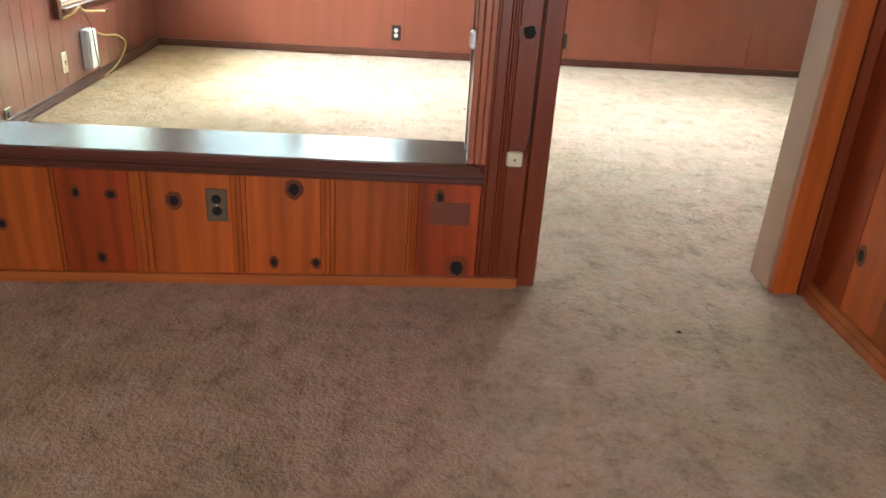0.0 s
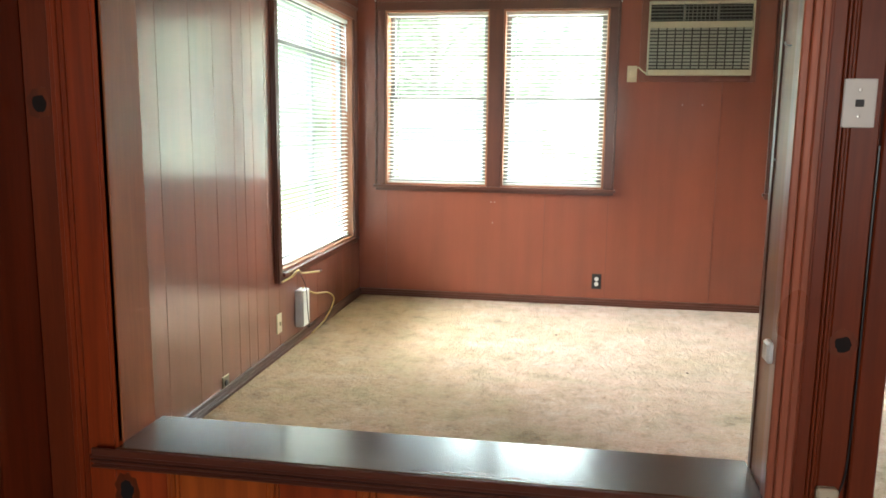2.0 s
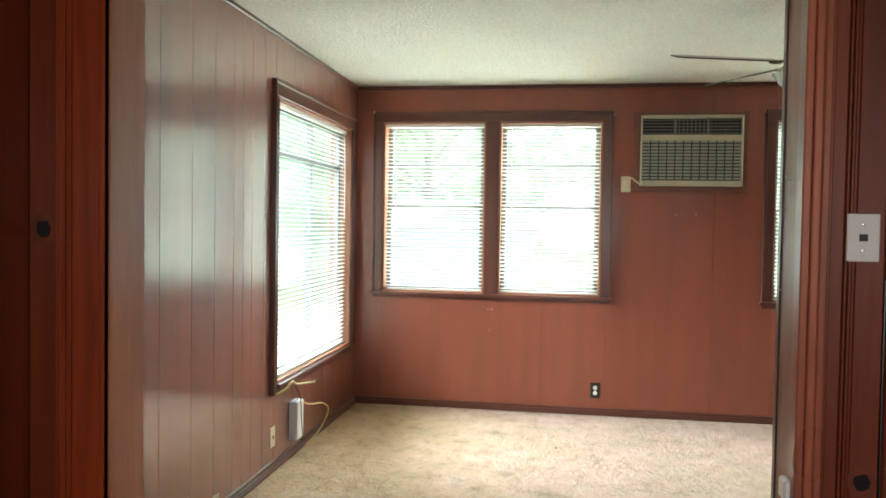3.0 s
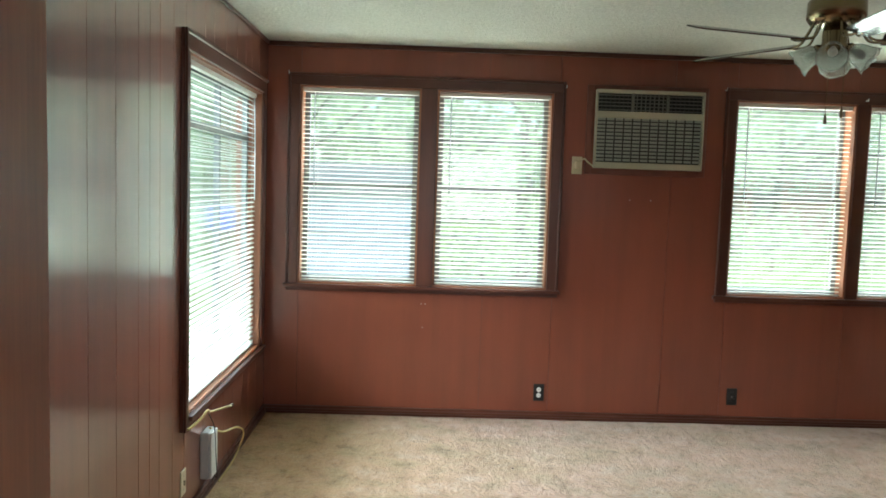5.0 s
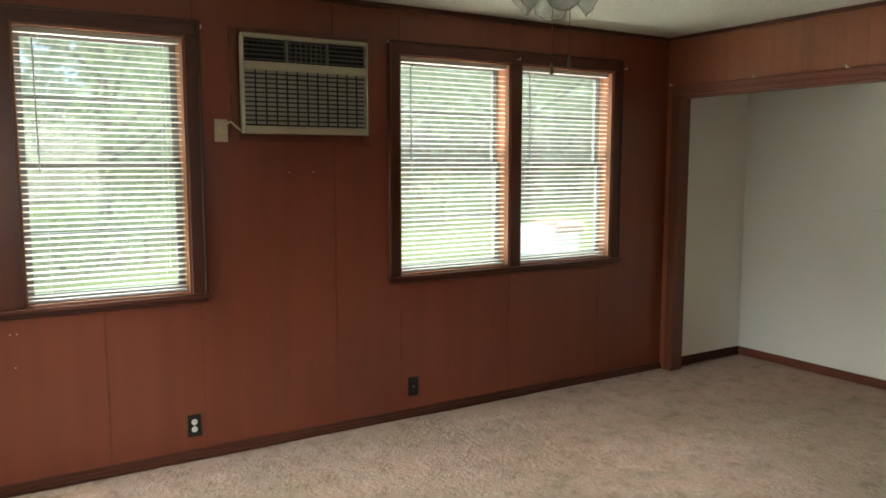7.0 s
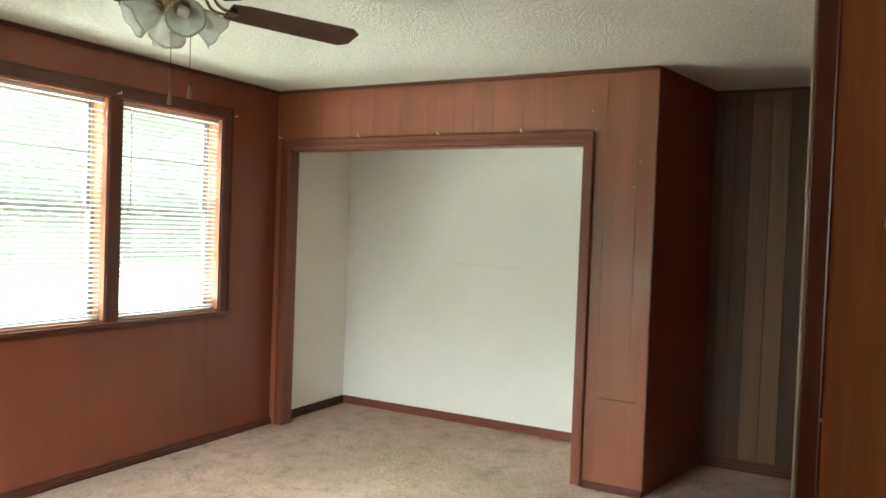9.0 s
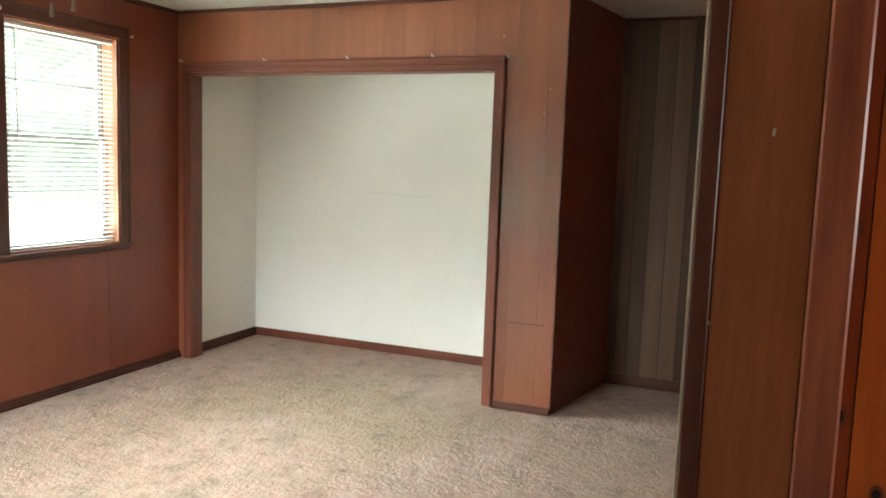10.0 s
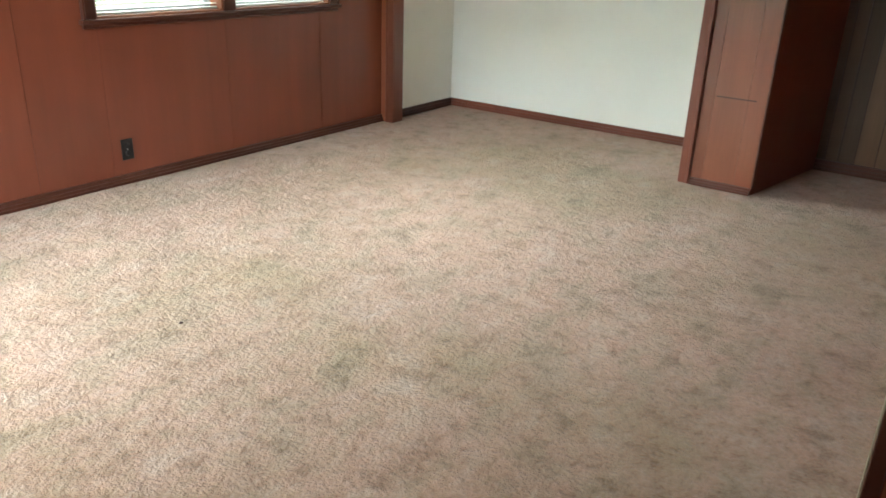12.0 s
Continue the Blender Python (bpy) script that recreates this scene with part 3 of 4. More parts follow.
bead(-1.42, -1.375, -0.05, TOP, PINE_RED)
board(-1.375, OPEN_L - 0.0305, -0.05, TOP, PINE_RED, 41)
board(OPEN_L - 0.03, OPEN_L, 0.356, TOP, PINE_RED, 42)
board(0.5155, 0.548, -0.05, TOP, PINE_DARK, 43)
bead(0.548, 0.572, -0.05, TOP, PINE_DARK)
board(0.5725, 0.636, -0.05, TOP, PINE_DARK, 44)
board(0.501, 0.515, -0.05, 0.417, PINE_DARK, 48)
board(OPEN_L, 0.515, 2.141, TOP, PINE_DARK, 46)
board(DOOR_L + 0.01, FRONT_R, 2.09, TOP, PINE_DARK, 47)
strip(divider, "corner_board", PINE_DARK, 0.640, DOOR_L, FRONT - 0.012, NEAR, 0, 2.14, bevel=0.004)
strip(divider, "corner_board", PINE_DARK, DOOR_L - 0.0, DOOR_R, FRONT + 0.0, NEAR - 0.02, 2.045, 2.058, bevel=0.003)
bm = bmesh.new()
for a, b in ((-1.498, -0.9), (-0.899, 0.0), (0.001, 0.64)):
    za, zb = -0.05 * (0.7 - a) / 2.2, -0.05 * (0.7 - b) / 2.2
    v = [bm.verts.new((x, y, z)) for x, zl in ((a, za), (b, zb)) for y in (FRONT - 0.016, FRONT - 0.0005) for z in (zl - 0.02, zl + 0.03)]
    for f in ((0, 1, 3, 2), (4, 6, 7, 5), (0, 4, 5, 1), (2, 3, 7, 6), (0, 2, 6, 4), (1, 5, 7, 3)):
        bm.faces.new([v[i] for i in f])
tagged(part("baseboard_front", bm, PINE_X), "narrow orange pine baseboard along the half wall", "baseboard", kind="structure")

# doorway's far side
doorway = base("doorway_frame", DOOR_R, 2.7, 0, "orange pine casing and pale jamb of the doorway", "door frame", kind="structure")
strip(doorway, "jamb", plain("pale_brown_jamb", (0.33, 0.19, 0.12), 0.45), DOOR_R, DOOR_R + 0.02, FRONT + 0.03, NEAR, 0, 2.045)
strip(doorway, "casing", PINE, DOOR_R + 0.004, 1.60, FRONT - 0.004, FRONT + 0.028, 0, 2.09)
strip(doorway, "casing", PINE_DARK, 1.601, FRONT_R, FRONT - 0.012, FRONT + 0.028, 0, 2.09)
moulding("baseboard_front_right", "x", FRONT_R, -1, FRONT_B, FRONT - 0.013, -0.02, 0.05, PINE_X, "narrow orange pine baseboard")
moulding("baseboard_front_left", "x", FRONT_L, 1, FRONT_B, FRONT - 0.017, -0.06, 0.0, PINE_X, "narrow orange pine baseboard")


# ---- windows and blinds ----
SASH_Y, BLIND_Y = FAR + 0.095, FAR + 0.045


def window(number, x0, x1):
    w = base("window_%d" % number, (x0 + x1) / 2, FAR, WIN_Z0, "double-hung window with darkened white sashes in a dark wooden frame", "window", "far wall windows", "structure")
    for c in ((x0, x0 + 0.012, WIN_Z0, WIN_Z1), (x1 - 0.012, x1, WIN_Z0, WIN_Z1), (x0 + 0.012, x1 - 0.012, WIN_Z0, WIN_Z0 + 0.012), (x0 + 0.012, x1 - 0.012, WIN_Z1 - 0.012, WIN_Z1)):
        strip(w, "reveal", REVEAL, c[0], c[1], FAR - 0.002, FAR + 0.16, c[2], c[3], bevel=0.001)
    a, b, z0, z1 = x0 + 0.013, x1 - 0.013, WIN_Z0 + 0.013, WIN_Z1 - 0.013
    mid = 1.53
    for name, lo, hi, y, bar in (("lower_sash", z0, mid + 0.018, SASH_Y, 1.203), ("upper_sash", mid - 0.018, z1, SASH_Y + 0.032, 1.846)):
        bm = bmesh.new()
        f = 0.034
        for c in ((a, a + f, lo, hi), (b - f, b, lo, hi), (a + f, b - f, lo, lo + f), (a + f, b - f, hi - f, hi), (a + f, b - f, bar - 0.006, bar + 0.006)):
            box(bm, c[0], c[1], y, y + 0.028, c[2], c[3])
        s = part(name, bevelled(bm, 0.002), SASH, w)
        for p, q in ((lo + f, bar - 0.006), (bar + 0.006, hi - f)):
            g = part("pane", boxed(a + f, b - f, y + 0.012, y + 0.016, p, q), PANE, s)
            g.visible_shadow = False
    return w


def window_casing(w, x0, x1, mids):
    """Dark stepped casing round a pair of windows, with its stool."""
    z0, z1 = WIN_Z0, WIN_Z1
    o = 0.076
    for a, b in [(x0 - o, x0)] + mids + [(x1, x1 + o)]:
        strip(w, "casing", TRIM, a, b, FAR - 0.015, FAR, z0, z1, bevel=0.003)
    for a, b in ((x0 - o, x0 - o + 0.016), (x1 + o - 0.016, x1 + o)):
        strip(w, "casing_bead", TRIM, a, b, FAR - 0.026, FAR - 0.0155, z0, z1 + o)
    strip(w, "head_casing", TRIM_X, x0 - o, x1 + o, FAR - 0.0145, FAR, z1, z1 + o)
    strip(w, "casing_bead", TRIM_X, x0 - o + 0.017, x1 + o - 0.017, FAR - 0.025, FAR - 0.015, z1 + o - 0.016, z1 + o)
    strip(w, "stool", TRIM_X, x0 - o - 0.015, x1 + o + 0.015, FAR - 0.032, FAR, z0 - 0.022, z0)
    strip(w, "apron", TRIM_X, x0 - o, x1 + o, FAR - 0.013, FAR, z0 - 0.045, z0 - 0.0225)


def slat_mesh(name, length, depth=0.024):
    """One curved blind slat, lying along x about its middle."""
    bm = bmesh.new()
    prof = [(-depth / 2, -0.0016), (0, 0.0012), (depth / 2, -0.0016)]
    rows = []
    for x in (-length / 2, length / 2):
        rows.append([bm.verts.new((x, y, z + t)) for t in (0, 0.0007) for y, z in prof])
    a, b = rows
    for i, j in ((0, 1), (1, 2), (3, 4), (4, 5), (0, 3), (2, 5)):
        bm.faces.new((a[i], a[j], b[j], b[i]))
    return finish(bm, name, VINYL)


def blind(x0, x1, z0, z1, m, wand_side, label):
    """A venetian blind built along x at y = 0 and moved by m."""
    e = tagged(new("window_blind"), label, "blind", "white venetian blinds")
    e.matrix_basis = m

    def bit(name, bm, mat):
        ob = new(name, finish(bm, name, mat))
        ob.parent = e
        return ob
    bit("headrail", boxed(x0, x1, -0.014, 0.014, z1 - 0.026, z1, bevel=0.002), SLAT)
    bit("bottom_rail", boxed(x0, x1, -0.012, 0.012, z0, z0 + 0.012, bevel=0.003), SLAT)
    me = slat_mesh("slat", x1 - x0)
    n = int((z1 - 0.03 - z0 - 0.016) / 0.0285)
    for i in range(n):
        ob = new("slat", me)
        ob.parent = e
        ob.matrix_basis = pose((x0 + x1) / 2, 0, z0 + 0.03 + i * 0.0285, 10 + 2.0 * math.sin(i * 2.3), 0, 0.12 * math.sin(i * 1.7))
    for x in (x0 + 0.1, x1 - 0.1):
        bit("ladder_cord", tube(bmesh.new(), [(x, -0.013, z0), (x, -0.0135, (z0 + z1) / 2), (x, -0.013, z1 - 0.02)], 0.0008, 4), SLAT)
    wx = x0 + 0.075 if wand_side < 0 else x1 - 0.075
    bit("tilt_wand", tube(bmesh.new(), [(wx, -0.018, z1 - 0.03), (wx, -0.024, z1 - 0.3), (wx + 0.003, -0.024, z1 - 0.66)], 0.0035, 6), GREY)
    lx = x1 - 0.08 if wand_side < 0 else x0 + 0.08
    bit("lift_cord", tube(bmesh.new(), [(lx, -0.017, z1 - 0.03), (lx + 0.004, -0.02, z1 - 0.6), (lx - 0.003, -0.02, z0 + 0.16)], 0.0012, 4), SLAT)
    bit("cord_tassel", lathe(bmesh.new(), [(0.001, 0.03), (0.004, 0.02), (0.006, 0), (0.001, -0.001)], (lx - 0.003, -0.02, z0 + 0.13), 8), GREY)
    return e


wins = [window(i + 1, *w) for i, w in enumerate(FAR_WINDOWS)]
window_casing(wins[0], FAR_WINDOWS[0][0], FAR_WINDOWS[1][1], [(FAR_WINDOWS[0][1], FAR_WINDOWS[1][0])])
window_casing(wins[2], FAR_WINDOWS[2][0], FAR_WINDOWS[3][1], [(FAR_WINDOWS[2][1], FAR_WINDOWS[3][0])])
for a, b in FAR_WINDOWS:
    blind(a + 0.016, b - 0.016, WIN_Z0 + 0.014, WIN_Z1 - 0.013, pose(0, BLIND_Y, 0), -1, "white open-slatted venetian blind in a far wall window")

# side window
y0, y1, z0, z1 = SIDE_WINDOW
side = base("window_5", LEFT, (y0 + y1) / 2, z0, "large picture window with a transom bar and dark casing", "window", kind="structure")
for c in ((y0, y0 + 0.012, z0, z1), (y1 - 0.012, y1, z0, z1), (y0 + 0.012, y1 - 0.012, z0, z0 + 0.012), (y0 + 0.012, y1 - 0.012, z1 - 0.012, z1)):
    strip(side, "reveal", REVEAL, LEFT - 0.16, LEFT + 0.002, *c, bevel=0.001)
bm = bmesh.new()
a, b, lo, hi, f = y0 + 0.013, y1 - 0.013, z0 + 0.013, z1 - 0.013, 0.035
for c in ((a, a + f, lo, hi), (b - f, b, lo, hi), (a + f, b - f, lo, lo + f), (a + f, b - f, hi - f, hi), (a + f, b - f, 1.78, 1.82), (5.655, 5.68, lo + f, 1.78), (5.655, 5.68, 1.82, hi - f)):
    box(bm, LEFT - 0.115, LEFT - 0.08, *c)
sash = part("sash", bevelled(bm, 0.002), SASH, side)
for c in ((a + f, 5.655, lo + f, 1.78), (5.68, b - f, lo + f, 1.78), (a + f, 5.655, 1.82, hi - f), (5.68, b - f, 1.82, hi - f)):
    g = part("pane", boxed(LEFT - 0.1, LEFT - 0.096, *c), PANE, sash)
    g.visible_shadow = False
o = 0.085
for a, b in ((y0 - o, y0), (y1, y1 + 0.07)):
    strip(side, "casing", TRIM, LEFT, LEFT + 0.016, a, b, z0 - 0.05, z1, bevel=0.003)
strip(side, "casing_bead", TRIM, LEFT + 0.0165, LEFT + 0.028, y0 - o, y0 - o + 0.018, z0 - 0.05, z1 + o)
strip(side, "head_casing", TRIM_Y, LEFT, LEFT + 0.0155, y0 - o, y1 + 0.07, z1, z1 + o)
strip(side, "casing_bead", TRIM_Y, LEFT + 0.016, LEFT + 0.028, y0 - o + 0.019, y1 + 0.07, z1 + o - 0.018, z1 + o)
strip(side, "stool", TRIM_Y, LEFT, LEFT + 0.03, y0 + 0.001, y1 + 0.069, z0 - 0.024, z0 - 0.001)
strip(side, "apron", TRIM_Y, LEFT, LEFT + 0.013, y0 + 0.001, y1 + 0.069, z0 - 0.05, z0 - 0.0245)
blind(-(y1 - y0) / 2 + 0.016, (y1 - y0) / 2 - 0.016, z0 + 0.014, z1 - 0.013, pose(LEFT - 0.045, (y0 + y1) / 2, 0, 0, 0, 90), 1, "wide white venetian blind in the picture window")


# ---- things of the back room ----
def air_conditioner():
    x0, x1, z0, z1, yf = 0.456, 1.161, 1.693, 2.199, 6.415
    e = base("air_conditioner", (x0 + x1) / 2, FAR, z0, "beige through-wall air conditioner with a dark grille", "air conditioner")
    part("case", boxed(x0 + 0.01, x1 - 0.01, yf + 0.045, FAR + 0.16, z0 + 0.01, z1 - 0.01, bevel=0.004), BEIGE, e)
    bm = bmesh.new()
    t = 0.011
    for c in ((x0, x0 + t, z0, z1), (x1 - t, x1, z0, z1), (x0 + t, x1 - t, z0, z0 + 0.04), (x0 + t, x1 - t, z1 - 0.022, z1), (x0 + t, x1 - t, 2.017, 2.06)):
        box(bm, c[0], c[1], yf, yf + 0.046, c[2], c[3])
    face = part("front_frame", bevelled(bm, 0.004), BEIGE, e)
    part("grille_back", boxed(x0 + t, x1 - t, yf + 0.034, yf + 0.044, z0 + 0.04, z1 - 0.022), GRILLE, e, "black backing that paints the shade in the grille's gaps")
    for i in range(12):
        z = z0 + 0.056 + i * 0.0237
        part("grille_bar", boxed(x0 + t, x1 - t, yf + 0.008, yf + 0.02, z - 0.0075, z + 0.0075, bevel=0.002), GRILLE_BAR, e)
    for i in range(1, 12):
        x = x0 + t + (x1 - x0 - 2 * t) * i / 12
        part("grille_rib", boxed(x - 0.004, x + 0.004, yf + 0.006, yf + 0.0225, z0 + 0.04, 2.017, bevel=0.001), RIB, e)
    for i in range(5):
        z = 2.072 + i * 0.023
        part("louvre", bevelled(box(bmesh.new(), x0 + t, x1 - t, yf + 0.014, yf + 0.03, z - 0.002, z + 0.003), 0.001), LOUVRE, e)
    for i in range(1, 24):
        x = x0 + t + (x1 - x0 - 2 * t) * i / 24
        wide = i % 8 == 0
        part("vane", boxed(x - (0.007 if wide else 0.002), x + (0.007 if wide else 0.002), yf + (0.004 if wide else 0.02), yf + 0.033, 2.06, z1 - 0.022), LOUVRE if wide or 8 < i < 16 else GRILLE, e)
    tr = base("trim_air_conditioner", x0, FAR, z0, "dark wooden trim round the air conditioner opening", "trim", kind="structure")
    for c in ((x0 - 0.045, x0 - 0.003, z0 - 0.04, z1 + 0.035), (x1 + 0.003, x1 + 0.045, z0 - 0.04, z1 + 0.035), (x0 - 0.003, x1 + 0.003, z1 + 0.003, z1 + 0.035), (x0 - 0.003, x1 + 0.003, z0 - 0.04, z0 - 0.003)):
        strip(tr, "trim_board", CASING, c[0], c[1], FAR - 0.012, FAR, c[2], c[3])
    o = base("wall_outlet", 0.362, FAR, 1.707, "ivory outlet plate with the air conditioner's plug", "outlet")
    part("plate", boxed(0.328, 0.396, FAR - 0.007, FAR, 1.65, 1.765, bevel=0.003), IVORY, o)
    part("plug", boxed(0.347, 0.385, FAR - 0.04, FAR - 0.0075, 1.685, 1.735, bevel=0.006), IVORY, o)
    part("cord", tube(bmesh.new(), [(0.372, FAR - 0.035, 1.73), (0.40, FAR - 0.045, 1.75), (0.425, FAR - 0.04, 1.73), (0.462, FAR - 0.03, 1.705)], 0.005), IVORY, o)


air_conditioner()


def outlet(cx, cz, face, axis, plate_mat, slot_mat, label, w=0.07, h=0.115, kind_of="duplex", out=-1, name="wall_outlet", category="outlet"):
    """A wall plate; out is the way it faces along its axis."""
    m = pose(cx, face, cz) if axis == "y" else pose(face, cx, cz, 0, 0, 90)
    if axis == "y" and out > 0 or axis == "x" and out < 0:
        m = m @ pose(0, 0, 0, 0, 0, 180)
    e = tagged(new(name), label, category)
    e.matrix_basis = m

    def bit(n, bm, mat):
        ob = new(n, finish(bm, n, mat))
        ob.parent = e
        return ob
    bit("plate", boxed(-w / 2, w / 2, -0.006, 0, -h / 2, h / 2, bevel=0.002), plate_mat)
    if kind_of == "duplex":
        for s in (-1, 1):
            bm = lathe(bmesh.new(), [(0.0001, 0.004), (0.0135, 0.004), (0.0155, 0.0)], None, 16, pose(0, -0.006, s * 0.0195, 90))
            bit("receptacle", bm, slot_mat)
            for q in (-0.005, 0.005):
                bit("slot", boxed(q - 0.001, q + 0.001, -0.0106, -0.0095, s * 0.0195 - 0.003, s * 0.0195 + 0.005), BLACK)
    elif kind_of == "switch":
        bit("toggle", boxed(-0.005, 0.005, -0.016, -0.006, -0.012, 0.012, bevel=0.002), slot_mat)
    elif kind_of == "phone":
        bit("jack", boxed(-0.009, 0.009, -0.009, -0.0055, -0.008, 0.008, bevel=0.001), BLACK)
    for z in ((0,) if kind_of == "duplex" else (-h * 0.27, h * 0.27) if kind_of in ("phone", "switch") else ()):
        bit("screw", lathe(bmesh.new(), [(0.0001, 0.002), (0.0035, 0.0015), (0.004, 0)], None, 10, pose(0, -0.006, z, 90)), STEEL)
    return e


outlet(0.175, 0.18, FAR, "y", BLACK, WHITE, "black outlet plate with white sockets on the far wall")
outlet(1.487, 0.186, FAR, "y", BLACK, BLACK, "plain black outlet plate on the far wall")
outlet(4.79, 0.186, LEFT, "x", IVORY, IVORY, "ivory switch plate low on the panelled wall", out=1, kind_of="switch", name="switch_plate", category="switch")
outlet(4.08, 0.05, LEFT, "x", PEWTER, BLACK, "aged brass outlet plate near the floor", out=1, h=0.11)
outlet(-0.321, 0.242, FRONT, "y", PEWTER, BLACK, "aged brass outlet plate with dark sockets on pine", w=0.066, h=0.108)
outlet(0.405, 0.243, FRONT, "y", CASING, TRIM, "brown painted blank plate on the pine wall", w=0.128, h=0.075, kind_of="blank", name="blank_plate", category="wall plate")
outlet(0.585, 1.374, FRONT - 0.004, "y", WHITE, BLACK, "white telephone wall plate with a square jack", w=0.07, h=0.108, kind_of="phone", name="phone_plate", category="wall plate")

jack = base("phone_jack_box", 0.592, FRONT, 0.437, "small ivory surface-mounted telephone jack box", "jack box")
part("body", boxed(0.567, 0.617, FRONT - 0.026, FRONT - 0.001, 0.414, 0.461, bevel=0.005), IVORY, jack)
part("screw", lathe(bmesh.new(), [(0.0001, 0.002), (0.004, 0.001), (0.0045, 0)], None, 10, pose(0.592, FRONT - 0.026, 0.437, 90)), PEWTER, jack)
plate = base("jamb_plate", OPEN_R, 2.608, 0.783, "small square white plastic box on the wooden jamb", "wall plate")
part("body", boxed(OPEN_R - 0.022, OPEN_R - 0.0006, 2.583, 2.633, 0.757, 0.809, bevel=0.006), WHITE, plate)
wire = base("phone_wire", 0.636, FRONT, 0.4, "thin black wire running down the pine post", "wire")
part("wire_run", tube(bmesh.new(), [(0.638, FRONT - 0.002, 1.28), (0.6375, FRONT - 0.003, 1.0), (0.639, FRONT - 0.003, 0.75), (0.635, FRONT - 0.004, 0.52), (0.622, FRONT - 0.004, 0.44)], 0.0025, 6), BLACK, wire)

# junction box and loose cables under the side window
jb = base("junction_box", LEFT, 5.11, 0.21, "grey-white plastic cable box on the panelled wall", "junction box")
part("case", boxed(LEFT, LEFT + 0.045, 5.055, 5.165, 0.095, 0.325, bevel=0.006), GREY, jb)
part("cover", boxed(LEFT + 0.0455, LEFT + 0.056, 5.058, 5.162, 0.098, 0.322, bevel=0.004), WHITE, jb)
wc = base("loose_cable", LEFT, 5.0, 0.4, "yellowed cable looping from the window sill to the floor", "cable")
part("cable", tube(bmesh.new(), [(LEFT + 0.03, 5.12, 0.33), (LEFT + 0.06, 5.25, 0.27), (LEFT + 0.09, 5.42, 0.24), (LEFT + 0.10, 5.52, 0.17), (LEFT + 0.07, 5.42, 0.06), (LEFT + 0.04, 5.25, 0.012)], 0.005), CABLE, wc)
part("cable_end", tube(bmesh.new(), [(LEFT + 0.02, 4.80, 0.425), (LEFT + 0.05, 4.88, 0.445), (LEFT + 0.07, 4.93, 0.475), (LEFT + 0.06, 5.03, 0.44), (LEFT + 0.11, 5.2, 0.42)], 0.006), CABLE, wc)
part("connector", lathe(bmesh.new(), [(0.0001, 0), (0.007, 0.001), (0.007, 0.02), (0.003, 0.021)], None, 10, pose(LEFT + 0.112, 5.2, 0.42, -90)), BRASS, wc)
part("black_wire", tube(bmesh.new(), [(LEFT + 0.04, 5.06, 0.42), (LEFT + 0.06, 5.09, 0.34), (LEFT + 0.062, 5.11, 0.2), (LEFT + 0.06, 5.14, 0.08), (LEFT + 0.05, 5.12, 0.1)], 0.0025, 6), BLACK, wc)


